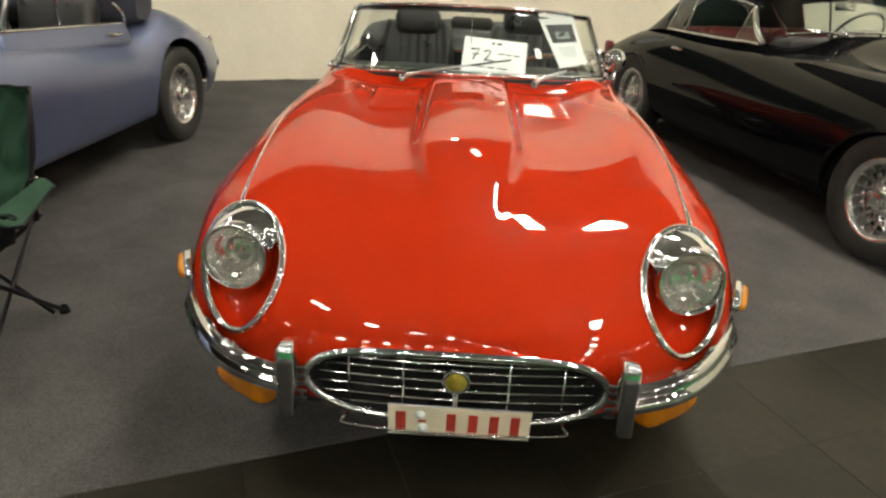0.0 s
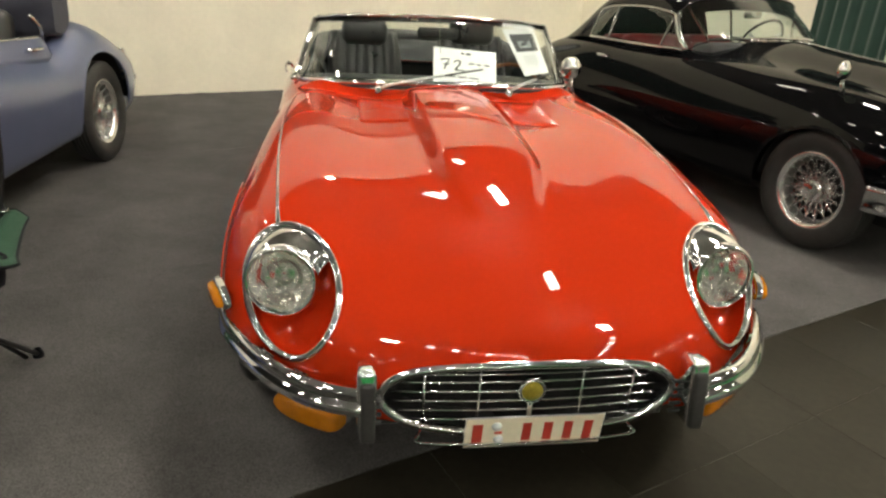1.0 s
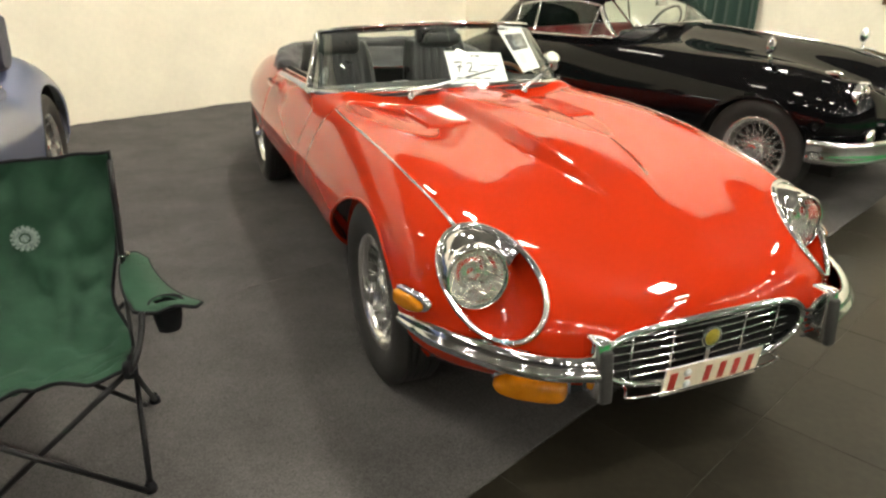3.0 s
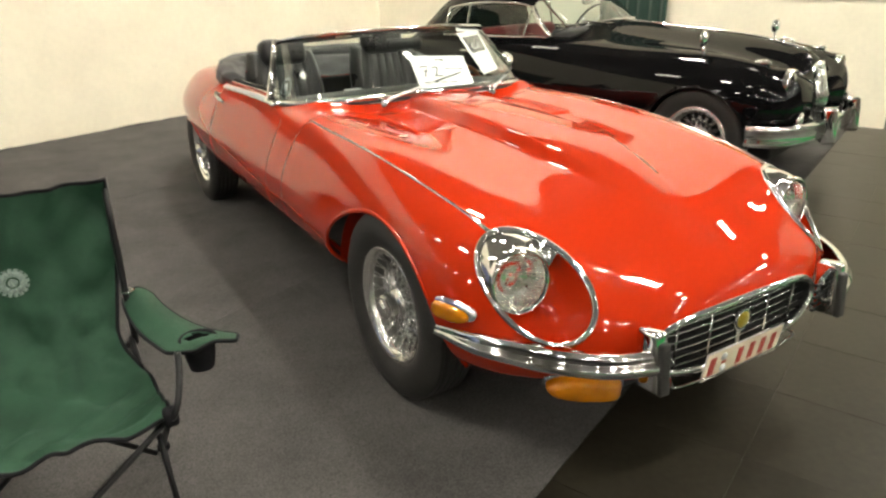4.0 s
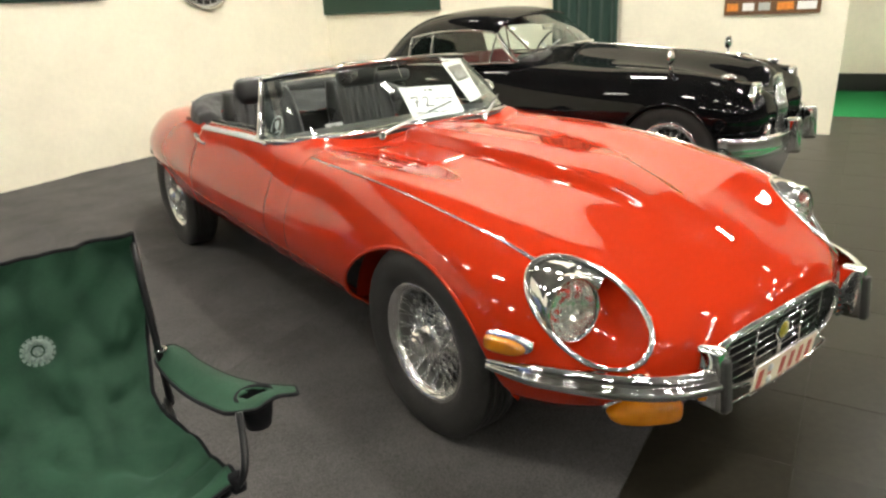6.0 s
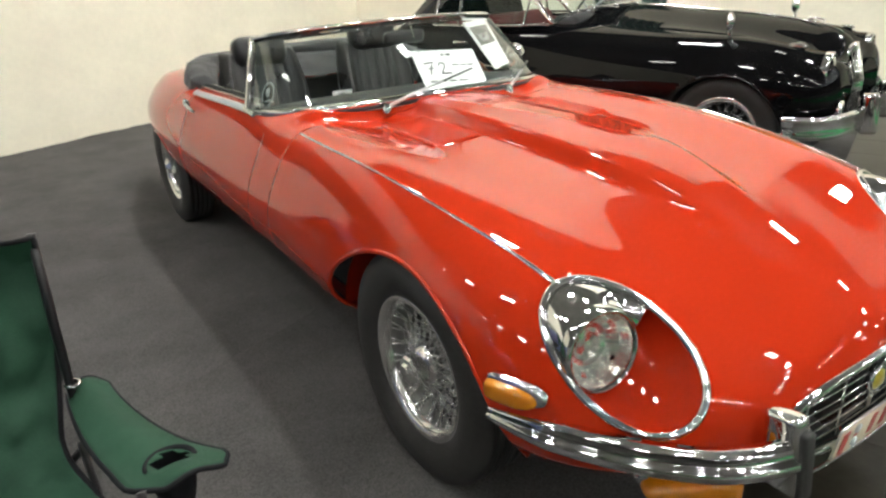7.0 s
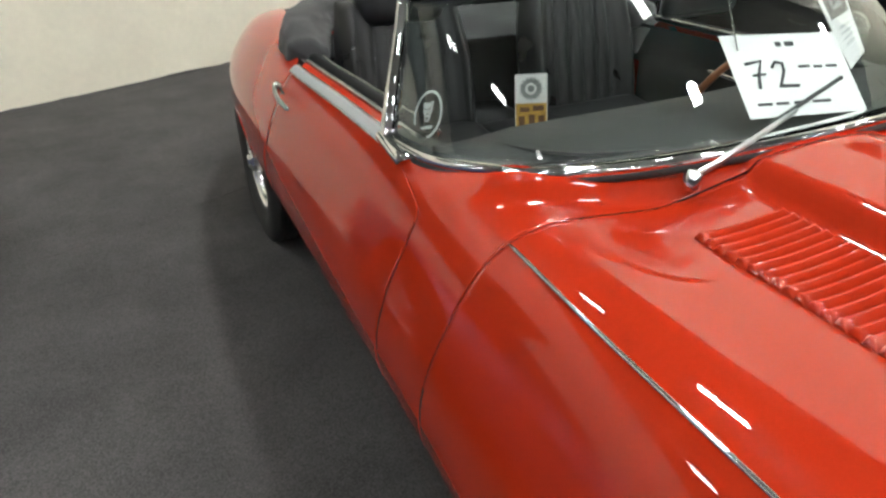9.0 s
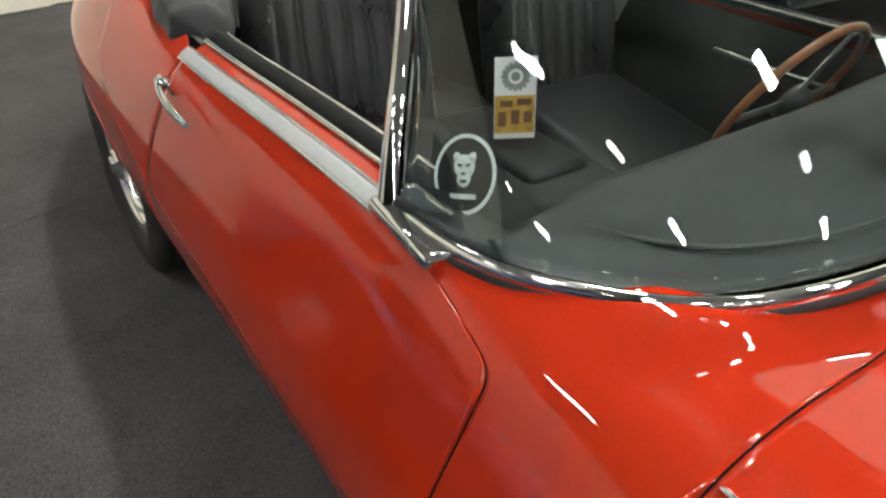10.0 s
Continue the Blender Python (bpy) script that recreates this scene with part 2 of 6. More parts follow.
def natural(values):
    """Natural cubic spline through values at 0, 1, 2 ...; values may be rows of numbers."""
    y = np.asarray(values, float)
    n = len(y)
    a = np.zeros((n, n))
    a[0, 0] = a[-1, -1] = 1
    rhs = np.zeros_like(y)
    for i in range(1, n - 1):
        a[i, i - 1:i + 2] = 1, 4, 1
        rhs[i] = 6 * (y[i - 1] - 2 * y[i] + y[i + 1])
    m = np.linalg.solve(a, rhs)

    def f(t):
        t = np.asarray(t, float)
        i = np.clip(np.floor(t).astype(int), 0, n - 2)
        u = t - i
        if y.ndim > 1:
            u = u[..., None]
        return (1 - u) * y[i] + u * y[i + 1] + ((1 - u) ** 3 - (1 - u)) * m[i] / 6 + (u ** 3 - u) * m[i + 1] / 6
    return f


def spaced(knots, values, at):
    """Natural cubic spline through rows of values at uneven knots."""
    y, k = np.asarray(values, float), np.asarray(knots, float)
    n, h = len(k), np.diff(k)
    a = np.zeros((n, n))
    a[0, 0] = a[-1, -1] = 1
    rhs = np.zeros_like(y)
    d = np.diff(y, axis=0) / h[:, None]
    for i in range(1, n - 1):
        a[i, i - 1:i + 2] = h[i - 1], 2 * (h[i - 1] + h[i]), h[i]
        rhs[i] = 6 * (d[i] - d[i - 1])
    m = np.linalg.solve(a, rhs)
    i = np.clip(np.searchsorted(k, at, "right") - 1, 0, n - 2)
    hi = h[i][:, None]
    p, q = (k[i + 1] - at)[:, None] / hi, (at - k[i])[:, None] / hi
    return p * y[i] + q * y[i + 1] + hi ** 2 * ((p ** 3 - p) * m[i] + (q ** 3 - q) * m[i + 1]) / 6


def curve(points, n):
    """n points along a smooth line through the given ones."""
    f = natural(points)
    return f(np.linspace(0, len(points) - 1, n))


class Skin:
    """A car's outer skin: seventeen lines from under one sill over the top to the other, running from nose to tail."""

    def __init__(self, y, w, zw, xb, zb, xs, zs, xc, zc, zv, z0, sweep=(), relief=None):
        sweep = list(sweep) + [0.0] * (len(y) - len(sweep))
        rows = []
        for i in range(len(y)):
            half = [(xb[i] * 0.5, zb[i] - 0.02), (xb[i], zb[i]), (xb[i] + 0.72 * (w[i] - xb[i]), zb[i] + 0.33 * (zw[i] - zb[i])), (w[i], zw[i]), (xs[i], zs[i]),
                    (xc[i], zc[i]), (0.58 * xc[i], zv[i]), (0.27 * xc[i], 0.4 * zv[i] + 0.6 * z0[i]), (0.0, z0[i])]
            full = [(-a, b) for a, b in half] + [(a, b) for a, b in reversed(half[:-1])]
            rows.append([(a, y[i] + sweep[i] * (a / w[i]) ** 2, b) for a, b in full])
        rows = np.array(rows)
        self.nu, self.nv = len(y) - 1, 16
        k = rows.reshape(len(y), -1)
        us = np.linspace(0, self.nu, 60 * self.nu + 1)
        step = np.linalg.norm(np.diff(rows, axis=0), axis=2).mean(1) ** 0.85
        kn = np.concatenate([[0], np.cumsum(step)])
        along = spaced(kn, k, np.interp(us, np.arange(len(y)), kn)).reshape(len(us), 17, 3)
        vs = np.linspace(0, 16, 321)
        self.table = []
        for r in along:
            kn = np.concatenate([[0], np.cumsum(np.linalg.norm(np.diff(r, axis=0), axis=1) ** 0.75)])
            self.table.append(spaced(kn, r, np.interp(vs, np.arange(17), kn)))
        self.table = np.stack(self.table)
        if relief is not None:
            self.table[..., 2] += relief(self.table[..., 0], self.table[..., 1])
        self.mid = self.table[:, 160, 1]
        self.us = us

    def u_at(self, y):
        return np.interp(y, self.mid, self.us)

    def at(self, u, v):
        u, v = np.broadcast_arrays(np.asarray(u, float), np.asarray(v, float))
        a = np.clip(u * 60, 0, self.table.shape[0] - 1.001)
        b = np.clip(v * 20, 0, self.table.shape[1] - 1.001)
        i, j = a.astype(int), b.astype(int)
        fa, fb = (a - i)[..., None], (b - j)[..., None]
        t = self.table
        return (1 - fa) * ((1 - fb) * t[i, j] + fb * t[i, j + 1]) + fa * ((1 - fb) * t[i + 1, j] + fb * t[i + 1, j + 1])

    def xy(self, x, y, v0=5.0, v1=11.0):
        """The top surface over a place in plan: its height and normal."""
        u = self.u_at(y)
        vs = np.linspace(v0, v1, 400)
        p = self.at(np.full(400, u), vs)
        k = int(np.abs(p[:, 0] - x).argmin())
        q = p[k]
        d1 = self.at(u + 0.05, vs[k]) - self.at(u - 0.05, vs[k])
        d2 = self.at(u, vs[k] + 0.05) - self.at(u, vs[k] - 0.05)
        n = np.cross(d1, d2)
        n = n / np.linalg.norm(n)
        return q, n if n[2] > 0 else -n

    def sheet(self, u0, u1, v0, v1, nu, nv):
        """A panel; u0 and u1 may be numbers or functions of v."""
        v = np.linspace(v0, v1, nv)
        a = u0(v) if callable(u0) else np.full(nv, u0)
        b = u1(v) if callable(u1) else np.full(nv, u1)
        t = np.linspace(0, 1, nu)[:, None]
        return self.at(a[None] * (1 - t) + b[None] * t, np.broadcast_to(v, (nu, nv)))


def drop_faces(data, inside, snap):
    v, faces = np.array(data[0]), data[1]
    ins = inside(v)
    keep = [f for f in faces if not all(ins[list(f)])]
    touched = sorted({i for f in keep for i in f if ins[i]})
    if touched:
        v[touched] = snap(v[touched])
    used = sorted({i for f in keep for i in f})
    index = {o: k for k, o in enumerate(used)}
    return v[used], [tuple(index[i] for i in f) for f in keep]


def arch(cy, cz, r, x0=0.5, stretch=1.0):
    """Inside test and snap for a round wheel opening seen from the side."""
    def inside(v):
        return ((v[:, 1] - cy) ** 2 + ((v[:, 2] - cz) / stretch) ** 2 < r * r) & (np.abs(v[:, 0]) > x0)

    def snap(v):
        d = np.stack([v[:, 1] - cy, (v[:, 2] - cz) / stretch], 1)
        k = r / np.maximum(np.linalg.norm(d, axis=1), 1e-6)
        out = v.copy()
        out[:, 1], out[:, 2] = cy + d[:, 0] * k, cz + d[:, 1] * k * stretch
        return out
    return inside, snap


def thick(ob, t=0.004):
    s = ob.modifiers.new("thickness", "SOLIDIFY")
    s.thickness, s.offset = t, -1
    return ob


# ---- wire wheel ----
def wheel_meshes(tyre_r, rim_r, width, spokes):
    """The shared meshes of a chrome wire wheel whose outer side faces -x."""
    h = width / 2
    s = tyre_r - rim_r
    tyre = [(-h * 0.62, rim_r - 0.012), (-h * 0.80, rim_r + 0.005), (-h * 0.97, rim_r + s * 0.28), (-h * 1.03, rim_r + s * 0.52), (-h * 0.98, rim_r + s * 0.78), (-h * 0.86, tyre_r - 0.010), (-h * 0.74, tyre_r - 0.003)]
    tread = []
    for k in range(5):
        a = -h * 0.70 + k * h * 0.30
        tread += [(a, tyre_r), (a + h * 0.2, tyre_r), (a + h * 0.22, tyre_r - 0.009), (a + h * 0.28, tyre_r - 0.009)]
    tread = tread[:-2]
    tyre = tyre + tread + [(-a, b) for a, b in reversed(tyre)]
    rim = [(-h * 0.66, rim_r - 0.020), (-h * 0.70, rim_r - 0.004), (-h * 0.76, rim_r + 0.006), (-h * 0.80, rim_r + 0.004), (-h * 0.80, rim_r - 0.004), (-h * 0.70, rim_r - 0.014), (-h * 0.60, rim_r - 0.022), (-h * 0.46, rim_r - 0.026)]
    # barrel and brake plate behind the spokes have shade put into their colour
    barrel = [(-h * 0.46, rim_r - 0.026), (-h * 0.25, rim_r - 0.027), (-h * 0.15, rim_r - 0.040), (h * 0.20, rim_r - 0.040), (h * 0.3, rim_r - 0.026), (h * 0.62, rim_r - 0.020), (h * 0.72, rim_r)]
    disc = [(h * 0.50, 0.02), (h * 0.50, 0.14), (h * 0.62, 0.14), (h * 0.62, rim_r - 0.02)]
    hub = [(-h * 0.66, 0.034), (-h * 0.66, 0.040), (-h * 0.50, 0.052), (-h * 0.42, 0.060), (-h * 0.34, 0.060), (-h * 0.2, 0.046), (h * 0.25, 0.056), (h * 0.32, 0.072), (h * 0.42, 0.072), (h * 0.44, 0.03)]
    nut_v, nut_f = lathe([(-h * 0.66, 0.046), (-h * 0.98, 0.045), (-h * 1.06, 0.040), (-h * 1.09, 0.028), (-h * 1.18, 0.022), (-h * 1.19, 0.0)], 8)
    out = {"tyre": mesh_of("tyre", *lathe(tyre, 72), RUBBER), "rim": mesh_of("rim", *lathe(rim, 64), WHEEL_CHROME), "barrel": mesh_of("barrel", *lathe(barrel, 64), BARREL), "disc": mesh_of("brake_disc", *lathe(disc, 40), DARK), "hub": mesh_of("hub", *lathe(hub, 32), WHEEL_CHROME), "nut": mesh_of("nut", nut_v, nut_f, WHEEL_CHROME, False)}
    kinds = []
    for x0, r0, x1, r1, lead in ((-h * 0.40, 0.058, -h * 0.02, rim_r - 0.036, 26), (-h * 0.40, 0.058, -h * 0.02, rim_r - 0.036, -26), (h * 0.36, 0.070, -h * 0.43, rim_r - 0.024, 17), (h * 0.36, 0.070, -h * 0.43, rim_r - 0.024, -17)):
        a = Vector((x0, r0, 0.0))
        b = Vector((x1, r1 * math.cos(radians(lead)), r1 * math.sin(radians(lead))))
        kinds.append(mesh_of("spoke", *tube([a, a.lerp(b, 0.9), a.lerp(b, 0.905), b], [0.0031, 0.0031, 0.0046, 0.0046], 6, caps=False), WHEEL_CHROME))
    out["spokes"] = kinds
    out["count"] = spokes
    return out


def wheel(parent, meshes, x, y, z, label="", turn=0.0):
    """One wheel at a hub; the outer side looks away from the car."""
    w = part("wheel", meshes["rim"], WHEEL_CHROME, parent, label or "chrome wire wheel with a black tyre")
    w.matrix_basis = pose(x, y, z, turn, 0, 180 if x > 0 else 0)
    part("tyre", meshes["tyre"], RUBBER, w, "black rubber tyre")
    part("hub", meshes["hub"], WHEEL_CHROME, w)
    part("barrel", meshes["barrel"], BARREL, w)
    part("brake_disc", meshes["disc"], DARK, w)
    part("knock_off_nut", meshes["nut"], WHEEL_CHROME, w)
    per = meshes["count"] // len(meshes["spokes"])
    for k, me in enumerate(meshes["spokes"]):
        for i in range(per):
            s = part("spoke", me, WHEEL_CHROME, w)
            s.matrix_basis = pose(0, 0, 0, 360 * (i + 0.5 * (k % 2) + 0.25 * (k // 2)) / per)
    return w


# ---- the stand: its frame has x along the back wall and y out behind it ----
STAND = pose(0, 5.83, 0, 0, 0, 21.9)
WALL_H = 4.7


def slab(name, size, centre, mat, kind="structure", label="", category="", bevel=0.0):
    ob = part(name, box(size, (0, 0, 0), bevel), mat, smooth=False)
    ob.matrix_basis = STAND @ pose(*centre)
    return tagged(ob, label, category, "", kind)


slab("floor", (70, 60, 0.1), (0, -12, -0.0507), GROUT, label="dark hall floor under the tiles and carpets", category="floor")
for y0, y1 in ((0.0, -0.172), (-0.174, -2.172), (-2.175, -4.172), (-4.1735, -5.8)):
    slab("carpet", (11.85, y0 - y1, 0.004), (-3.075, (y0 + y1) / 2, 0.0), CARPET, label="dark grey needle-felt stand carpet laid in widths", category="carpet")
slab("aisle_carpet", (30, 2.0, 0.004), (-3, -7.93 - 1.0, 0.0), GREEN_CARPET, label="bright green aisle carpet", category="carpet")
slab("aisle_carpet", (2.1, 17.2, 0.004), (3.92 + 1.05, -7.926 + 8.6, 0.0), GREEN_CARPET, label="bright green aisle carpet beside the stand", category="carpet")
slab("wall_back", (14.0, 0.12, WALL_H), (-4.1, 0.06, WALL_H / 2), WALL, label="cream painted stand wall with scuffs", category="wall")
slab("wall_side", (0.10, 6.06, WALL_H), (2.90, -3.03, WALL_H / 2), WALL, label="cream painted stand side wall ending at the aisle", category="wall")
slab("wall_far", (0.12, 22.0, WALL_H), (6.16, 0.0, WALL_H / 2), WALL, label="cream wall of the next stand", category="wall")
slab("baseboard_far", (0.05, 22.0, 0.22), (6.07, 0.0, 0.11), TRIM, label="dark plinth along the next stand's wall", category="baseboard")
for nm, sz, ce in (("hall_wall_north", (70, 0.3, 8), (0, 18, 4)), ("hall_wall_south", (70, 0.3, 8), (0, -42, 4)), ("hall_wall_west", (0.3, 60, 8), (-35, -12, 4)), ("hall_wall_east", (0.3, 60, 8), (35, -12, 4))):
    slab(nm, sz, ce, HALL, label="plain grey wall of the exhibition hall", category="wall")
slab("ceiling", (70, 60, 0.2), (0, -12, 8.1), CEILING, label="dim exhibition hall ceiling", category="ceiling")

# frayed edge of the carpet against the wall
ex = np.linspace(-9.0, 2.84, 500)
part_edge = part("carpet_edge", grid(np.array([[(x, -0.016 * (1 - k), 0.002 + k * (0.010 + 0.012 * max(0.0, noise.noise(Vector((x * 1.7, 3, 1)))) + 0.010 * max(0.0, noise.noise(Vector((x * 9, 1, 2)))))) for x in ex] for k in (0.0, 0.5, 0.93)])), CARPET)
part_edge.matrix_basis = STAND
thick(part_edge, 0.003)
tagged(part_edge, "frayed dark carpet edge turned up at the wall", "carpet edge", "", "structure")

# strip lights under the ceiling
STRONG_AT = ((2, 5), (2, 4))
LAMP_X, LAMP_Y, STEP_X, STEP_Y = -12.0, -30.15, 6.2, 5.45
strip = thing("ceiling_light", "bright rectangular lamp hanging under the hall ceiling", "ceiling light", STAND @ pose(LAMP_X, LAMP_Y, 6.4, 0, 0, 90), "lamps hanging under the hall ceiling")
part("housing", box((0.90, 0.17, 0.06), (0, 0, 0.05), 0.01), SATIN, strip, smooth=False)
part("suspension", tube([(0, 0, 0.07), (0, 0, 1.62)], 0.008, 6), SATIN, strip)
part("tube", box((0.80, 0.30, 0.03), (0, 0, 0), 0.012), LAMP_GLOW, strip, smooth=False)
for ix in range(5):
    for iy in range(8):
        if (ix or iy) and (ix, iy) not in STRONG_AT:
            copy_thing(strip, STAND @ pose(LAMP_X + STEP_X * ix, LAMP_Y + STEP_Y * iy, 6.4, 0, 0, 90))

# the two strong lamps over the stand
for ix, iy in STRONG_AT:
    strong = thing("ceiling_light", "very bright rectangular lamp hanging over the stand", "ceiling light", STAND @ pose(LAMP_X + STEP_X * ix, LAMP_Y + STEP_Y * iy, 6.4, 0, 0, 90), "strong lamps over the stand")
    part("housing", box((0.90, 0.17, 0.06), (0, 0, 0.05), 0.01), SATIN, strong, smooth=False)
    part("suspension", tube([(0, 0, 0.07), (0, 0, 1.62)], 0.008, 6), SATIN, strong)
    part("tube", box((0.80, 0.30, 0.03), (0, 0, 0), 0.012), KEY_GLOW, strong, smooth=False)

# weaker lamps between them
weak = thing("ceiling_light", "weaker rectangular lamp hanging between the bright ones", "ceiling light", STAND @ pose(LAMP_X, LAMP_Y + STEP_Y / 2, 6.4, 0, 0, 90), "weaker lamps hanging under the hall ceiling")
part("housing", box((0.70, 0.15, 0.06), (0, 0, 0.05), 0.01), SATIN, weak, smooth=False)
part("suspension", tube([(0, 0, 0.07), (0, 0, 1.62)], 0.008, 6), SATIN, weak)
part("tube", box((0.62, 0.26, 0.03), (0, 0, 0), 0.012), DIM_GLOW, weak, smooth=False)
for ix in range(5):
    for iy in range(7):
        if ix or iy:
            copy_thing(weak, STAND @ pose(LAMP_X + STEP_X * ix, LAMP_Y + STEP_Y * (iy + 0.5), 6.4, 0, 0, 90))

# boards, ornament, curtain and poster on the walls
board = slab("wall_board", (3.9, 0.03, 1.1), (-2.27, -0.02, 1.55 + 0.55), BANNER, "", "dark green display board high on the cream wall", "board", 0.004)
board = slab("wall_board", (0.03, 1.8, 0.7), (2.83, -0.90, 1.285 + 0.35), BANNER, "", "dark green display board on the side wall", "board", 0.004)
orn = thing("wall_ornament", "round silver wheel-shaped ornament on the cream wall", "wall decoration", STAND @ pose(0.86, -0.03, 1.86))
part("disc", lathe([(0.02, 0.0), (0.0, 0.26), (0.0, 0.40), (0.02, 0.43), (0.03, 0.43)], 64, "Y"), SATIN, orn)
cell = mesh_of("cell", *box((0.07, 0.02, 0.05), (0, 0, 0), 0.006), TRIM, False)
for k in range(24):
    c = part("cell", cell, TRIM, orn)
    c.matrix_basis = pose(0.36 * math.sin(k * math.pi / 12), -0.004, 0.36 * math.cos(k * math.pi / 12), 0, k * 15, 0)
part("rim", tube([(0.42 * math.cos(a), 0.0, 0.42 * math.sin(a)) for a in np.linspace(0, 2 * math.pi, 73)[:-1]], 0.016, 8, True), CHROME, orn)
cu = np.linspace(0, 1, 90)
cp = np.array([[(2.82 - 0.03 - 0.022 * math.sin(u * 38 + 0.4 * math.sin(u * 9)) * (0.7 + 0.3 * z / 2.4), -3.98 + 0.72 * u, z) for u in cu] for z in np.linspace(0.01, 2.45, 12)])
curtain = part("curtain", grid(cp), CURTAIN)
curtain.matrix_basis = STAND
thick(curtain, 0.003)
tagged(curtain, "dark green cloth curtain hanging in folds against the wall", "curtain")
poster = thing("poster", "brown poster with orange and pale panels on the side wall", "poster", STAND @ pose(2.84, -5.43, 1.115 + 0.32))
part("sheet", box((0.012, 0.83, 0.64), (0, 0, 0)), BROWN_PRINT, poster, smooth=False)
for k, (yy, ww, mm) in enumerate(((-0.34, 0.10, ORANGE_PRINT), (-0.20, 0.10, PAPER), (-0.06, 0.10, STICKER_GREY), (0.12, 0.14, ORANGE_PRINT), (0.30, 0.16, PAPER))):
    part("panel", box((0.004, ww, 0.07), (-0.008, -yy, -0.25)), mm, poster, smooth=False)
part("picture", box((0.004, 0.74, 0.40), (-0.008, 0, 0.06)), YELLOW_PRINT, poster, smooth=False)


# ---- the red open sports car ----
car = thing("sports_car", "glossy red open two-seat sports car with chrome bumpers and wire wheels", "car")


def bonnet_relief(x, y):
    """The long raised bulge down the middle of the bonnet, and the rise to the windscreen."""
    h = 0.050 * smoothstep(-0.52, 0.05, y) * (1 - smoothstep(0.95, 1.25, y))
    w = 0.120 + 0.072 * smoothstep(-0.46, 0.0, y) + 0.008 * np.clip(y, 0, 1)
    bulge = h * (1 - 0.28 * np.clip(np.abs(x) / w, 0, 1) ** 2) * (1 - smoothstep(w - 0.050, w + 0.004, np.abs(x))) * (np.abs(y - 0.35) < 0.95)
    rise = 0.030 * smoothstep(-0.065, -0.003, y - 0.915 - 0.34 * x * x) * (1 - smoothstep(0.54, 0.665, np.abs(x))) * (y < 1.45)
    return 0.5 * (bulge + rise + np.sqrt((bulge - rise) ** 2 + 1e-5) - 0.00316)


skin = Skin(
    y=[-0.785, -0.757, -0.64, -0.49, -0.31, -0.12, 0.10, 0.40, 0.70, 0.92, 1.15, 1.40, 1.80, 2.15, 2.50, 2.90, 3.30, 3.60, 3.76],
    w=[0.372, 0.52, 0.685, 0.772, 0.808, 0.822, 0.825, 0.828, 0.825, 0.82, 0.82, 0.822, 0.824, 0.826, 0.82, 0.793, 0.712, 0.565, 0.36],
    zw=[0.40, 0.41, 0.43, 0.455, 0.475, 0.485, 0.50, 0.515, 0.52, 0.52, 0.52, 0.53, 0.535, 0.54, 0.55, 0.565, 0.57, 0.565, 0.56],
    xb=[0.15, 0.30, 0.53, 0.655, 0.715, 0.715, 0.70, 0.69, 0.69, 0.69, 0.69, 0.69, 0.69, 0.69, 0.68, 0.62, 0.50, 0.38, 0.20],
    zb=[0.295, 0.292, 0.288, 0.280, 0.282, 0.288, 0.29, 0.30, 0.30, 0.30, 0.30, 0.30, 0.30, 0.30, 0.315, 0.345, 0.395, 0.46, 0.52],
    xs=[0.335, 0.475, 0.63, 0.718, 0.766, 0.784, 0.785, 0.780, 0.770, 0.766, 0.765, 0.767, 0.772, 0.778, 0.770, 0.742, 0.675, 0.53, 0.33],
    zs=[0.45, 0.475, 0.524, 0.582, 0.622, 0.643, 0.657, 0.67, 0.674, 0.675, 0.68, 0.685, 0.69, 0.69, 0.695, 0.685, 0.655, 0.61, 0.585],
    xc=[0.25, 0.37, 0.53, 0.612, 0.638, 0.652, 0.665, 0.674, 0.671, 0.661, 0.67, 0.68, 0.69, 0.70, 0.67, 0.63, 0.565, 0.445, 0.28],
    zc=[0.476, 0.51, 0.572, 0.655, 0.712, 0.743, 0.771, 0.793, 0.798, 0.799, 0.808, 0.815, 0.807, 0.802, 0.808, 0.798, 0.752, 0.67, 0.60],
    zv=[0.483, 0.528, 0.594, 0.662, 0.718, 0.752, 0.773, 0.788, 0.794, 0.799, 0.808, 0.82, 0.83, 0.835, 0.84, 0.82, 0.76, 0.68, 0.61],
    z0=[0.486, 0.535, 0.610, 0.676, 0.731, 0.765, 0.785, 0.800, 0.806, 0.808, 0.816, 0.83, 0.85, 0.86, 0.86, 0.835, 0.775, 0.69, 0.615],
    sweep=[0.015, 0.045, 0.055, 0.035, 0.015, 0.005],
    relief=bonnet_relief)
SEAM, DOOR_F, DOOR_R = 0.900, 1.112, 2.085
LAMP_C = Vector((0.582, -0.532, 0.563))
LAMP_U = Vector((0.261, 0.841, 0.474)).normalized()
LAMP_V = Vector((-0.93, 0.086, 0.358)).normalized()
LAMP_N = Vector((0.26, -0.534, 0.804)).normalized()
LAMP_A, LAMP_B = 0.192, 0.122


def lamp_frame(side):
    s = Vector((side, 1, 1))
    return LAMP_C * s, LAMP_U * s, LAMP_V * s, LAMP_N * s


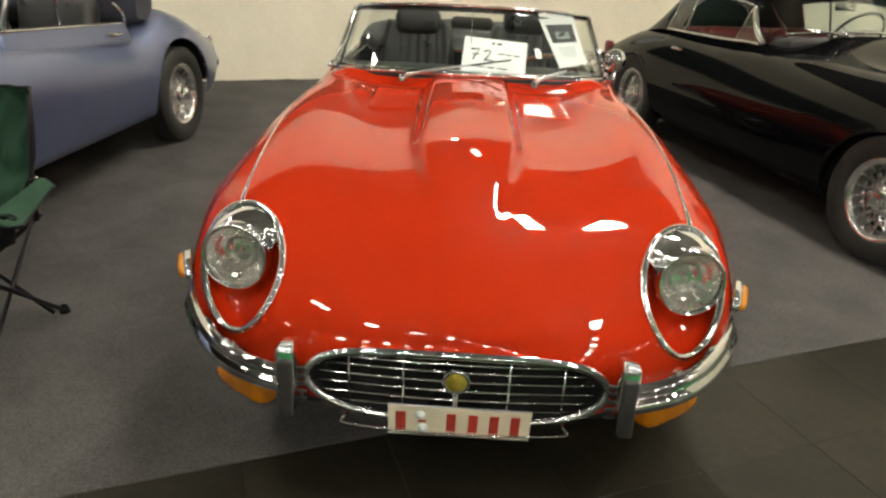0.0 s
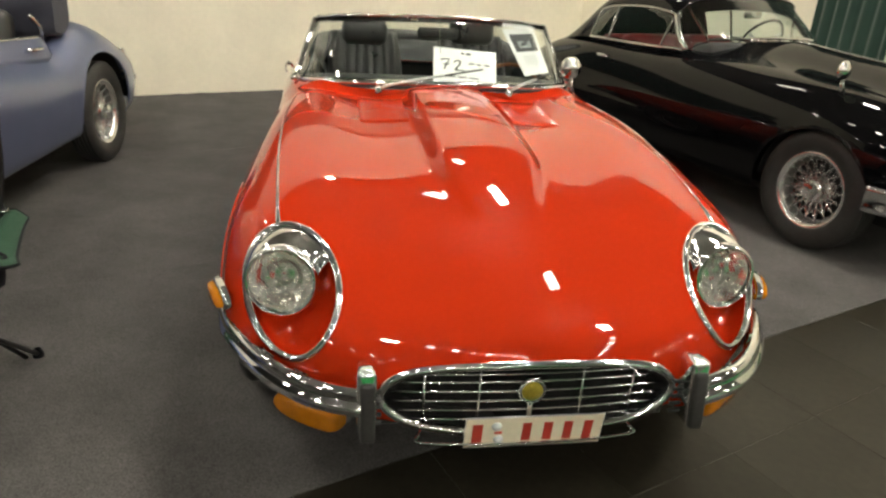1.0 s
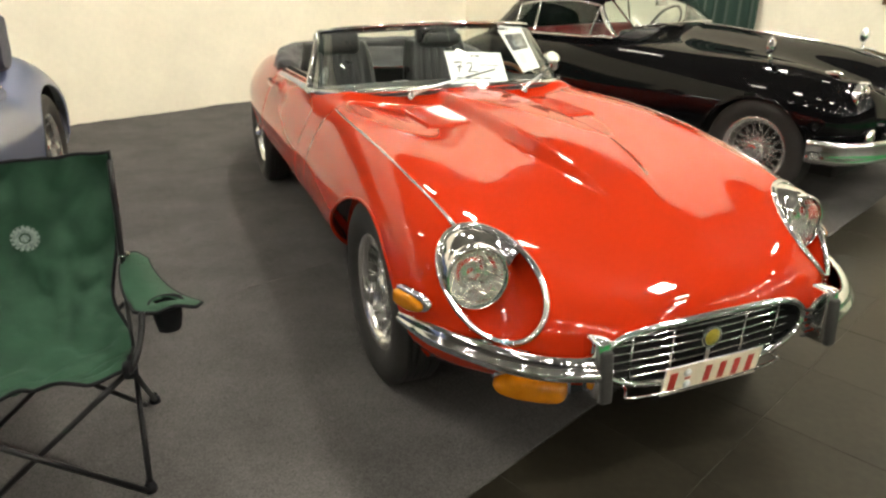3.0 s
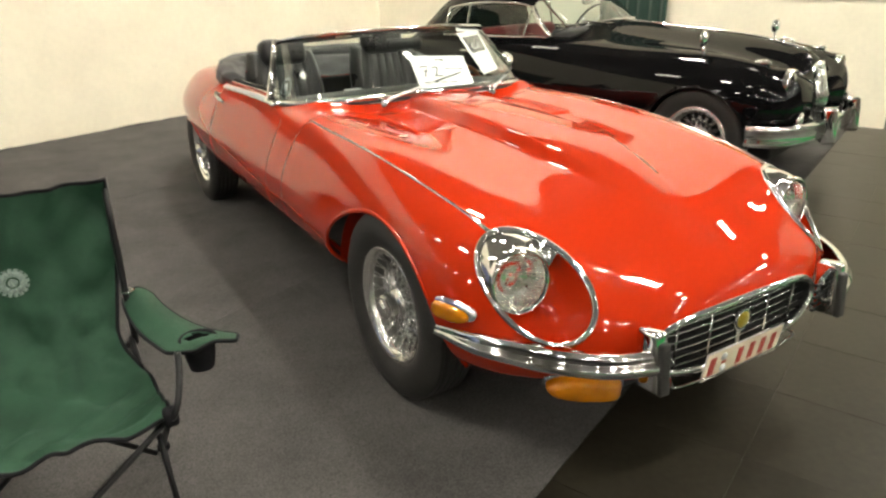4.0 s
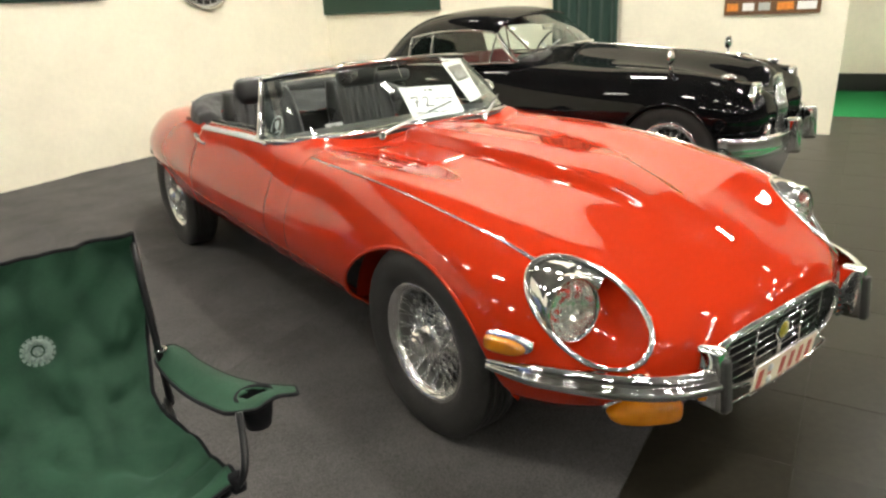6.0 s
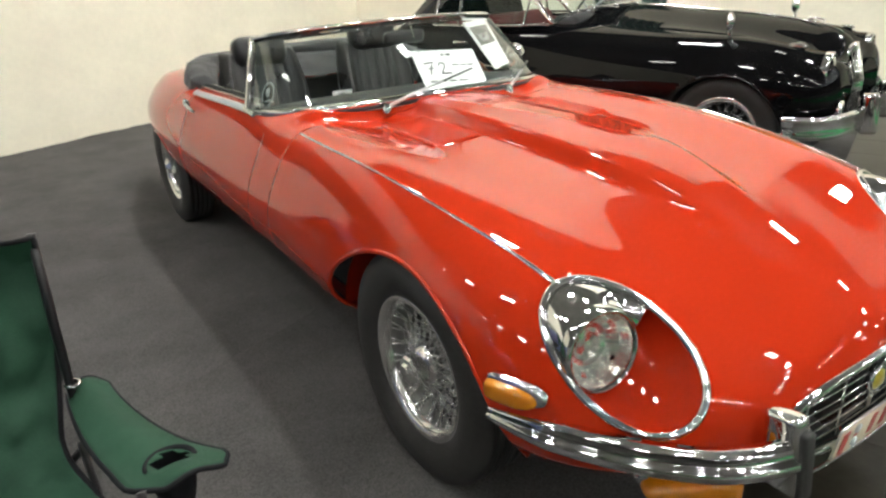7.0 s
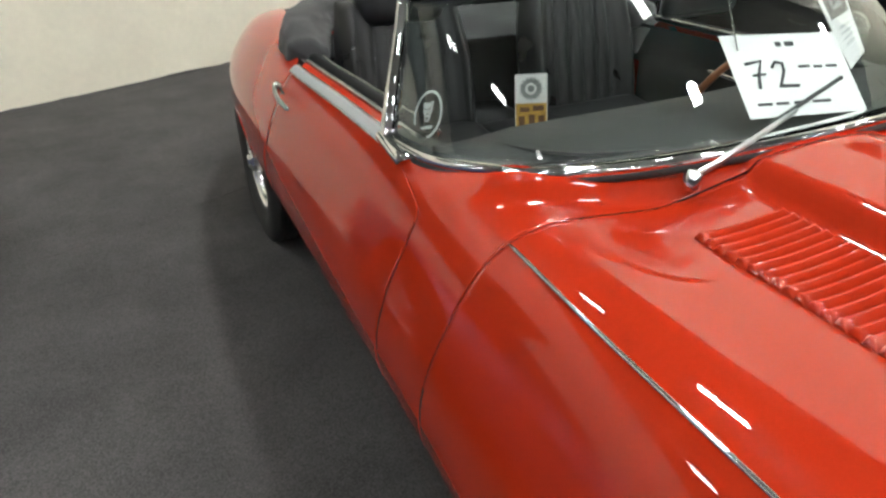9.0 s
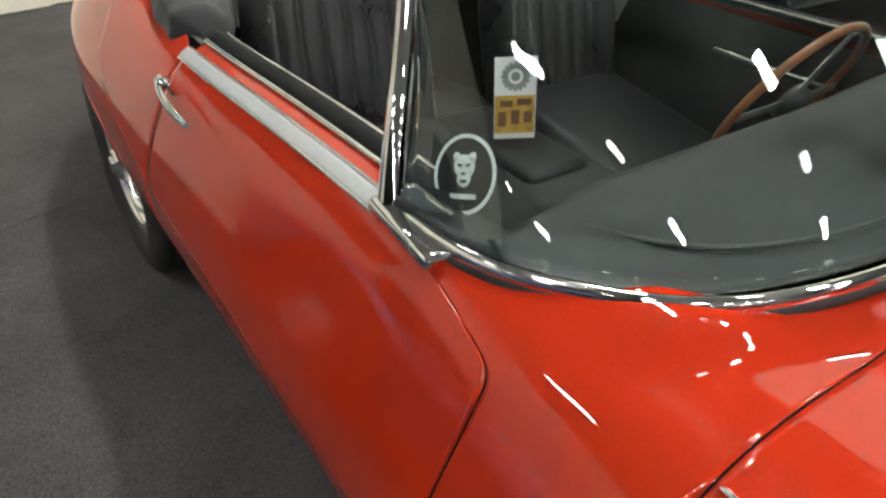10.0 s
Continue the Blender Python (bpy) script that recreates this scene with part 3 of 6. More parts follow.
def lamp_hole(side):
    c, u, v, n = lamp_frame(side)
    c, u, v, n = (np.array(q) for q in (c, u, v, n))

    def inside(p):
        d = p - c
        return ((d @ u / LAMP_A) ** 2 + (d @ v / LAMP_B) ** 2 < 1) & (d @ n > -0.2) & (p[:, 0] * side > 0.3)

    def snap(p):
        d = p - c
        a, b = d @ u / LAMP_A, d @ v / LAMP_B
        k = 1 / np.maximum(np.hypot(a, b), 1e-6)
        return c + np.outer(a * k * LAMP_A, u) + np.outer(b * k * LAMP_B, v) + np.outer(d @ n, n)
    return inside, snap


def bonnet_end(v, gap=0.0):
    """The bonnet's rear edge, just ahead of the windscreen."""
    return skin.u_at(SEAM + gap + 0.0 * v)


front_arch = arch(0.022, 0.285, 0.428, 0.5, 0.85)
rear_arch = arch(2.685, 0.15, 0.43, 0.5, 0.86)
data = grid(skin.sheet(0.0, bonnet_end, 0.85, 15.15, 260, 257))
for side in (-1, 1):
    data = drop_faces(data, *lamp_hole(side))
data = drop_faces(data, *front_arch)
bonnet = thick(part("bonnet", data, RED, car, "long red bonnet with a raised centre bulge"))


def door_sweep(side):
    """How far back the door's front edge runs, from upright below to the pillar's foot above."""
    k = (side - 4.62) / 0.38
    return np.clip((k + np.sqrt(k * k + 0.035)) / 2.017, 0, 1)


def end_of_scuttle(v):
    side = np.minimum(v, 16 - v)
    y = DOOR_F + (1.36 - DOOR_F) * door_sweep(side)
    x = 0.67 * (8 - side) / 3
    foot = np.interp(x, [0.0, 0.28, 0.50, 0.605, 0.66, 0.70], [0.912, 0.931, 0.995, 1.098, 1.205, 1.325])
    return skin.u_at(np.where(side > 5.0, np.minimum(y, foot), np.minimum(y, 1.29)))


scuttle = thick(part("scuttle", grid(skin.sheet(lambda v: bonnet_end(v, 0.0028), end_of_scuttle, 0.85, 15.15, 40, 257)), RED, car))


def door_front(v):
    side = np.minimum(v, 16 - v)
    y = DOOR_F + 0.004 + (1.36 - DOOR_F) * door_sweep(side)
    return skin.u_at(y)


doors = []
for side, v0, v1 in ((-1, 1.3, 5.17), (1, 10.83, 14.7)):
    d = thick(part("door", grid(skin.sheet(door_front, float(skin.u_at(DOOR_R)), v0, v1, 90, 90)), RED, car, "red door with a chrome handle"), 0.012)
    doors.append(d)
    a, b = (0.0, 1.28) if side < 0 else (14.72, 16.0)
    thick(part("sill", grid(skin.sheet(float(skin.u_at(DOOR_F)), float(skin.u_at(DOOR_R)), a, b, 40, 24)), RED, car))


def rear_start(v):
    side = np.minimum(v, 16 - v)
    y = DOOR_R + 0.003 + 0.20 * smoothstep(5.02, 5.25, side) + (2.27 - DOOR_R) * smoothstep(5.2, 6.4, side)
    return skin.u_at(y)


data = grid(skin.sheet(rear_start, float(skin.nu), 0.0, 16.0, 110, 257))
data = drop_faces(data, *rear_arch)
thick(part("rear_body", data, RED, car, "rounded red tail"))
tail = skin.sheet(float(skin.nu), float(skin.nu), 0, 16, 2, 65)[0]
tc = np.array([0.0, 3.80, 0.56])
part("tail_panel", grid(np.stack([tail, tail * 0.5 + tc * 0.5 + (0, 0.02, 0), tail * 0.02 + tc * 0.98])), RED, car)

# near-black backing that puts shade behind the panel gaps
for y, v0, v1 in ((DOOR_R + 0.003, 0.5, 5.0), (DOOR_R + 0.003, 11.0, 15.5)):
    p = skin.sheet(float(skin.u_at(y - 0.02)), float(skin.u_at(y + 0.02)), v0, v1, 3, 120)
    p[..., 0] *= 0.984
    p[..., 2] -= 0.014 * smoothstep(0.55, 0.75, p[..., 2])
    part("gap_backing", grid(p), DARK, car)
p = skin.sheet(lambda v: bonnet_end(v, -0.02), lambda v: bonnet_end(v, 0.024), 0.85, 15.15, 3, 160)
p[..., 0] *= 0.984
p[..., 2] -= 0.014 * smoothstep(0.55, 0.75, p[..., 2])
part("gap_backing", grid(p), DARK, car)
for v0, v1 in ((0.5, 5.0), (11.0, 15.5)):
    p = skin.sheet(lambda v: door_front(v) - 0.09, lambda v: door_front(v) + 0.09, v0, v1, 3, 90)
    p[..., 0] *= 0.984
    p[..., 2] -= 0.012 * smoothstep(0.65, 0.78, p[..., 2])
    part("gap_backing", grid(p), DARK, car)

# added dark cord that darkens the panel gaps in place of their shade
def seam(u_of, v0, v1, n=120):
    v = np.linspace(v0, v1, n)
    p = skin.at(np.broadcast_to(u_of(v), v.shape), v)
    p[:, 0] *= 0.9972
    p[:, 2] -= 0.0025 * smoothstep(0.6, 0.78, p[:, 2])
    part("seam_rubber", tube(p, 0.0022, 6), SEAM_SHADE, car)


seam(lambda v: bonnet_end(v, 0.0014), 0.85, 15.15, 260)
for v0, v1 in ((0.9, 5.12), (10.88, 15.1)):
    seam(lambda v: skin.u_at(DOOR_F + 0.002 + (1.36 - DOOR_F) * door_sweep(np.minimum(v, 16 - v))), v0, v1)
    seam(lambda v: skin.u_at(DOOR_R + 0.0015 + 0.0 * v), v0, v1)

# rolled lips round the wheel openings
def arch_lips(sk, parent, mat, cy, cz, r, st=1.0):
    flank = sk.at(np.repeat(np.linspace(float(sk.u_at(cy - 0.5)), float(sk.u_at(cy + 0.5)), 160), 160), np.tile(np.linspace(0.9, 4.8, 160), 160))
    lip = []
    for t in np.linspace(0.02, math.pi - 0.02, 70):
        y, z = cy + r * math.cos(t), cz + st * r * math.sin(t)
        d = np.hypot(flank[:, 1] - y, flank[:, 2] - z)
        if d.min() < 0.012:
            k = np.argsort(d)[:6]
            lip.append((float(flank[k, 0].mean()), y, z))
    lx = np.array([q[0] for q in lip])
    lx = np.convolve(np.pad(lx, 3, "edge"), np.ones(7) / 7, "valid")
    for side in (-1, 1):
        part("arch_lip", tube([(-side * (x + 0.004), y, z) for x, (_, y, z) in zip(lx, lip)], 0.0075, 8), mat, parent)


arch_lips(skin, car, RED, 0.022, 0.285, 0.428, 0.85)
arch_lips(skin, car, RED, 2.685, 0.15, 0.43, 0.86)

# wheel wells (front liners red) and underside; near-black stands for the shade there
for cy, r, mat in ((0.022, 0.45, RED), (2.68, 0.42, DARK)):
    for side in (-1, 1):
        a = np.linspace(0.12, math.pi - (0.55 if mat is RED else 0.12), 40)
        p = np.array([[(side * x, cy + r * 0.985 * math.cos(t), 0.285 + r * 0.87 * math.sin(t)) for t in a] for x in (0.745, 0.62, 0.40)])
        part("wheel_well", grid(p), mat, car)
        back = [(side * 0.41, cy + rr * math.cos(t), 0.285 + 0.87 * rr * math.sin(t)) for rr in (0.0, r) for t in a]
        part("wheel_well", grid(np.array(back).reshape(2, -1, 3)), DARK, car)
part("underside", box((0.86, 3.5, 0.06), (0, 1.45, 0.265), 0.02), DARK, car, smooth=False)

wm = wheel_meshes(0.328, 0.203, 0.170, 80)
for x, y in ((-0.700, 0.004), (0.700, 0.004), (-0.706, 2.660), (0.706, 2.660)):
    wheel(car, wm, x, y, 0.326, turn=random.uniform(0, 20))

# headlamps in their chrome-edged scoops
lens_r = 0.083
for side in (-1, 1):
    c, u, v, n = lamp_frame(side)
    d = skin.table[:720].reshape(-1, 3)
    d = d[d[:, 0] * side > 0.3] - np.array(c)
    a, b, hgt = d @ np.array(u) / LAMP_A, d @ np.array(v) / LAMP_B, d @ np.array(n)
    ph = np.linspace(0, 2 * math.pi, 97)[:-1]
    hs = []
    for t in ph:
        near = (np.hypot(a - math.cos(t), b - math.sin(t)) < 0.09) & (hgt > -0.3)
        top_h = hgt[near].max()
        hs.append(float(hgt[near & (hgt > top_h - 0.02)].mean()))
    hs = sum(np.roll(hs, k) * w for k, w in ((-3, 0.1), (-2, 0.15), (-1, 0.16), (0, 0.18), (1, 0.16), (2, 0.15), (3, 0.1)))
    ring = [c + u * (LAMP_A * math.cos(t)) + v * (LAMP_B * math.sin(t)) + n * float(h) for t, h in zip(ph, hs)]
    lamp = part("headlamp", tube([p + n * 0.002 for p in ring], 0.0098, 10, True), CHROME, car, "round headlamp in a chrome-rimmed red scoop")
    lc = Vector((side * 0.617, -0.517, 0.581))
    ln = Vector((side * 0.10, -1, 0.12)).normalized()
    lu = (Vector((0, 0, 1)) - ln * ln.z).normalized()
    lv = lu.cross(ln) * (1 if side < 0 else 1)
    if lv.dot(v) < 0:
        lv = -lv
    disc = [lc + lu * (0.094 * math.cos(t)) + lv * (0.094 * math.sin(t)) - ln * 0.012 for t in ph]
    top = [i for i in range(96) if math.cos(ph[i]) > 0.12]
    top = [i for i in top if i > 48] + [i for i in top if i <= 48]
    low = [i for i in range(96) if math.cos(ph[i]) <= 0.36]
    rows = []
    for k in np.linspace(0, 1, 12):
        rows.append([tuple(ring[i] * (1 - k) + disc[i] * k + n * (0.010 * math.sin(math.pi * k))) for i in top])
    part("eyelid", grid(np.array(rows)), CHROME, lamp, "chrome hood over the headlamp")
    rows = []
    for k in np.linspace(0, 1, 14):
        rows.append([tuple(ring[i] * (1 - k) + (disc[i] - ln * 0.03) * k - n * (0.045 * math.sin(math.pi * k ** 0.8))) for i in low])
    part("scoop", grid(np.array(rows)), RED, lamp, "red scoop below the headlamp")
    frame_m = Matrix((( *lv, ), (*lu, ), (*(-ln), ))).transposed().to_4x4()
    frame_m.translation = lc
    turned = lambda prof, seg=48: moved(lathe(prof, seg, "Z"), frame_m)
    part("lamp_rim", turned([(0.030, 0.098), (0.0, 0.097), (-0.008, 0.092), (-0.010, 0.086), (-0.004, 0.083), (0.01, 0.082)]), CHROME, lamp)
    part("reflector", turned([(0.002, 0.083), (0.009, 0.080), (0.016, 0.076), (0.027, 0.069), (0.034, 0.060), (0.045, 0.049), (0.048, 0.038), (0.055, 0.027), (0.054, 0.014), (0.057, 0.0)], 30), LAMP_REFLECTOR, lamp, smooth=False)
    lens = part("lens", turned([(0.002, 0.0835), (-0.006, 0.081), (-0.016, 0.062), (-0.023, 0.036), (-0.026, 0.012), (-0.0264, 0.0)]), LENS, lamp, "clear fluted headlamp glass")
    thick(lens, 0.0025)
    lens.visible_shadow = False
    for k in range(7):
        xx = -0.03 + 0.01 * k
        hh = math.sqrt(max(0.0, 0.066 ** 2 - xx * xx))
        zz = -0.0185 + 0.008 * (xx / 0.06) ** 2
        part("flute", moved(tube([(xx, -hh, zz), (xx, 0, zz - 0.0055), (xx, hh, zz)], 0.0007, 5), frame_m), LAMP_REFLECTOR, lens)

# chrome beads along the wing seams
for side, vv in ((-1, 5.0), (1, 11.0)):
    us = np.linspace(float(skin.u_at(-0.398)), float(skin.u_at(SEAM - 0.004)), 60)
    p = skin.at(us, np.full(60, vv))
    r = np.interp(np.linspace(0, 1, 60), [0, 0.12, 1], [0.0075, 0.0045, 0.0035])
    part("bead", tube([q + (0, 0, 0.001) for q in p], list(r), 8), CHROME, bonnet, "thin chrome bead")

# rows of louvres either side of the bulge
for side in (-1, 1):
    for k in range(17):
        yy = 0.455 + 0.0205 * k
        prof = [(-0.0108, 0.0), (-0.0085, 0.0026), (-0.003, 0.0062), (0.003, 0.0088), (0.0070, 0.0096), (0.0075, 0.0070)]
        rows, slot = [], []
        for x in 0.2985 - 0.0955 * np.cos(np.linspace(0, math.pi, 24)):
            q, n = skin.xy(side * x, yy)
            e = min(x - 0.203, 0.394 - x)
            k2 = float(np.sqrt(np.clip(e / 0.006, 0, 1))) * (1 + 0.25 * math.exp(-((e - 0.006) / 0.005) ** 2))
            rows.append([tuple(q + np.array((0, a, 0)) + n * (b * k2 + 0.0004)) for a, b in prof])
            slot.append([tuple(q + np.array((0, a, 0)) + n * (b * k2 + 0.0006)) for a, b in ((0.0074, 0.0069), (0.0078, 0.0008), (0.0084, 0.0003))])
        lv = part("louvre", grid(np.array(rows)), RED, bonnet)
        # near-black strip as the shade in the louvre's mouth
        part("slot", grid(np.array(slot)), DARK, lv)

# grille in the nose
mouth = [tuple(q) for q in skin.sheet(0, 0, 0, 16, 2, 129)[0]]
lower = [(x, -0.770, 0.293) for x in np.linspace(0.07, -0.07, 6)]
grille = part("grille", tube([Vector(q) + Vector((0, -0.006, 0)) for q in mouth + lower], 0.0115, 10, True), CHROME, car, "wide oval grille with chrome bars")
def mouth_half(z):
    t = np.clip((z - 0.385) / 0.092, -1, 1)
    return 0.365 * (1 - abs(t) ** 3) ** (1 / 2.2)
# near-black sheet giving the shade behind the grille bars
back = np.array([[(x, -0.70, z) for x in np.linspace(-0.40, 0.40, 9)] for z in (0.26, 0.36, 0.50)])
part("backing", grid(back), DARK, grille)
inner = np.array(mouth)
part("duct", grid(np.stack([inner, inner * (0.96, 1, 0.97) + (0, 0.045, 0.01), inner * (0.9, 1, 0.92) + (0, 0.085, 0.03)])), TRIM, grille)
for z in (0.325, 0.352, 0.379, 0.406, 0.433, 0.455):
    hw = float(mouth_half(z)) - 0.012
    part("bar", tube([(x, -0.762 - 0.020 * (1 - (x / 0.37) ** 2), z) for x in np.linspace(-hw, hw, 15)], 0.0033, 6), CHROME, grille)
for x in (-0.265, -0.13, 0.13, 0.265):
    part("bar", tube([(x, -0.766 - 0.018 * (1 - (x / 0.37) ** 2), 0.308), (x, -0.766 - 0.018 * (1 - (x / 0.37) ** 2), 0.468)], 0.0035, 6), CHROME, grille)
badge = part("badge", moved(lathe([(0.012, 0.0), (0.012, 0.034), (0.0, 0.036), (-0.006, 0.032), (-0.004, 0.026)], 40, "Y"), Matrix.Translation((0, -0.792, 0.412))), CHROME, grille, "round chrome badge with a gold centre")
part("emblem", moved(lathe([(-0.003, 0.027), (-0.007, 0.018), (-0.010, 0.012), (-0.009, 0.0)], 32, "Y"), Matrix.Translation((0, -0.792, 0.412))), BADGE_GOLD, badge)
part("stem", box((0.014, 0.014, 0.07), (0, -0.783, 0.365), 0.004), CHROME, badge)

# bumpers, overriders, lamps under and beside them
def lens_shape(length, height, depth, square=0.4):
    """A domed lamp lens lying in x and z, its front to -y: squarish at one end, drawn to a round tip at the other."""
    rows = []
    for r in (1.0, 1.0, 0.97, 0.88, 0.7, 0.45, 0.02):
        row = []
        for t in np.linspace(0, 2 * math.pi, 49)[:-1]:
            c, d = math.cos(t), math.sin(t)
            ex = square if c < 0 else 1.0
            x = length / 2 * math.copysign(abs(c) ** ex, c)
            z = height / 2 * math.copysign(abs(d) ** (0.6 if c < 0 else 0.9), d)
            row.append((x * r, 0.0, z * r))
        rows.append(row)
    for row, y in zip(rows, (depth * 0.3, -depth * 0.35, -depth * 0.6, -depth * 0.82, -depth * 0.93, -depth * 0.98, -depth)):
        for i, q in enumerate(row):
            row[i] = (q[0], y, q[2])
    return grid(np.array(rows), close_v=True)


for side in (-1, 1):
    path = curve([(side * 0.405, -0.835, 0.412), (side * 0.53, -0.785, 0.414), (side * 0.632, -0.695, 0.416), (side * 0.708, -0.588, 0.418), (side * 0.764, -0.48, 0.418), (side * 0.800, -0.368, 0.414)], 40)
    tang = np.gradient(path, axis=0)
    out = np.stack([-tang[:, 1] * -side, tang[:, 0] * -side, np.zeros(40)], 1)
    out /= np.linalg.norm(out, axis=1)[:, None]
    if out[20, 0] * side < 0:
        out = -out
    taper = np.interp(np.linspace(0, 1, 40), [0, 0.75, 1], [1, 0.95, 0.45])
    prof = [(-0.022, -0.046), (0.004, -0.047), (0.020, -0.034), (0.027, -0.014), (0.024, 0.003), (0.015, 0.010), (0.012, 0.018), (0.010, 0.034), (0.002, 0.046), (-0.018, 0.048)]
    rows = [[tuple(path[i] + out[i] * a * taper[i] + np.array((0, 0, 0.008 + 0.74 * b * taper[i]))) for a, b in prof] for i in range(40)]
    bump = part("bumper", join(grid(np.array(rows))), CHROME, car, "slim chrome quarter bumper")
    thick(bump, 0.003)
    q = part("overrider", join(moved(box((0.046, 0.075, 0.176), (0, 0, 0), 0.013, 3), pose(side * 0.405, -0.812, 0.419, -6, 0, 0))), CHROME, car, "upright chrome overrider with a black rubber face")
    part("rubber_face", moved(box((0.036, 0.024, 0.150), (0, 0, 0), 0.009, 3), pose(side * 0.403, -0.852, 0.408, -6, 0, 0)), RUBBER, q)
    part("slat_vent", join(*[moved(box((0.03, 0.012, 0.008), (0, 0, 0), 0.003), pose(side * 0.383, -0.79, 0.335 + 0.022 * k)) for k in range(5)]), TRIM, q)
    turn = pose(side * 0.535, -0.700, 0.326, 0, 0, 34 * side) @ Matrix.Diagonal((side, 1, 1, 1))
    ts = part("turn_signal", moved(lens_shape(0.205, 0.070, 0.050), turn), AMBER, car, "amber turn signal lens under the bumper")
    part("lamp_base", moved(lens_shape(0.220, 0.082, 0.02), turn @ pose(0, 0.012, 0.004)), CHROME, ts)
    part("lamp_mount", moved(box((0.20, 0.07, 0.05), (0, 0.05, 0.02), 0.02, 3), turn), RED, ts)
    mark = pose(side * 0.783, -0.437, 0.508, 0, 4 * side, 68 * side) @ Matrix.Diagonal((-side, 1, 1, 1)) @ pose(0, 0, 0, 0, 6, 0)
    mk = part("side_marker", moved(lens_shape(0.142, 0.058, 0.016), mark @ pose(0.004, 0.004, 0.003)), CHROME, car, "amber side marker in a chrome frame")
    part("marker_lens", moved(lens_shape(0.124, 0.047, 0.030), mark @ pose(-0.006, 0, -0.003)), AMBER, mk)
part("lower_rail", tube(curve([(-0.27, -0.735, 0.30), (-0.275, -0.785, 0.285), (-0.255, -0.80, 0.272), (0.0, -0.81, 0.268), (0.255, -0.80, 0.272), (0.275, -0.785, 0.285), (0.27, -0.735, 0.30)], 40), 0.004, 6), CHROME, car)
part("valance", grid(np.array([[(x, -0.745 + 0.05 * (x / 0.30) ** 2 + 0.05 * k, 0.297 - 0.05 * k) for x in np.linspace(-0.30, 0.30, 24)] for k in np.linspace(0, 1, 5)])), RED, car)
plate = part("number_plate", moved(box((0.352, 0.006, 0.098), (0, 0, 0), 0.002), pose(0.013, -0.803, 0.301, 8, 0, 0)), PLATE, car, "white number plate with dark red characters", smooth=False)
for x, w, h in ((-0.145, 0.026, 0.060), (-0.092, 0.020, 0.008), (-0.020, 0.023, 0.060), (0.034, 0.023, 0.060), (0.086, 0.023, 0.060), (0.138, 0.023, 0.060)):
    part("bar", moved(box((w, 0.0016, h), (x, -0.0034, 0.0), 0.0005), pose(0.013, -0.803, 0.301, 8, 0, 0)), PLATE_RED, plate, smooth=False)
for x, z in ((-0.090, -0.022), (-0.098, 0.022)):
    part("seal", moved(lathe([(0.0, 0.0), (-0.004, 0.0), (-0.004, 0.012), (0.0, 0.013)], 20, "Y"), pose(0.013, -0.803, 0.301, 8, 0, 0) @ Matrix.Translation((x, -0.003, z))), STICKER_GREY, plate)
part("plate_edge", moved(tube([(-0.176, 0, -0.049), (0.176, 0, -0.049), (0.176, 0, 0.049), (-0.176, 0, 0.049)], 0.0022, 6, True), pose(0.013, -0.804, 0.301, 8, 0, 0)), SATIN, plate)

# windscreen
HALF_BASE = [(0.0, 0.922, 0.858), (0.28, 0.942, 0.854), (0.50, 1.008, 0.844), (0.605, 1.112, 0.833), (0.660, 1.22, 0.825), (0.676, 1.36, 0.818)]
HALF_TOP = [(0.0, 1.20, 1.122), (0.27, 1.225, 1.116), (0.455, 1.295, 1.103), (0.535, 1.365, 1.092), (0.570, 1.42, 1.083), (0.588, 1.478, 1.073)]


def both(half):
    return curve([(-x, y, z) for x, y, z in reversed(half)] + half[1:], 81)


base, topl = both(HALF_BASE), both(HALF_TOP)
bow = 0.018
pane = np.stack([base * (1 - k) + topl * k + np.array((0, -bow * math.sin(math.pi * k), 0)) for k in np.linspace(0, 1, 14)])
screen = part("windscreen", grid(pane), GLASS, car, "curved clear windscreen in a chrome frame")
thick(screen, 0.005)
screen.visible_shadow = False
part("top_rail", tube(topl + (0, 0, 0.004), 0.009, 8), CHROME, screen)
part("lower_trim", tube(base + (0, -0.004, 0.000), 0.0115, 10, flat=0.8), CHROME, screen, "bright chrome moulding")
part("rubber_seal", tube(base + (0, -0.004, -0.012), 0.011, 8), RUBBER, screen)
for side in (-1, 1):
    s = np.array((side, 1, 1))
    post = curve([s * (0.680, 1.372, 0.800), s * (0.650, 1.405, 0.90), s * (0.618, 1.440, 0.99), s * (0.588, 1.478, 1.078)], 14)
    part("pillar", tube(post, list(np.linspace(0.021, 0.014, 14)), 10, flat=0.75), CHROME, screen, "polished chrome screen pillar")
    part("pillar_foot", moved(box((0.045, 0.15, 0.022), (0, 0, 0), 0.009, 3), pose(side * 0.682, 1.325, 0.817, 2, 0, 4 * side)), CHROME, screen)
part("centre_rod", tube([(0.0, 1.075, 0.845), (0.0, 1.212, 1.115)], 0.0018, 6), CHROME, screen)
mir = part("interior_mirror", moved(box((0.20, 0.03, 0.055), (0, 0, 0), 0.02, 3), pose(0.0, 1.26, 1.045, 12, 0, 0)), TRIM, screen)
part("mirror_face", moved(box((0.18, 0.003, 0.042), (0, 0.017, 0), 0.001), pose(0.0, 1.26, 1.045, 12, 0, 0)), CHROME, mir, smooth=False)
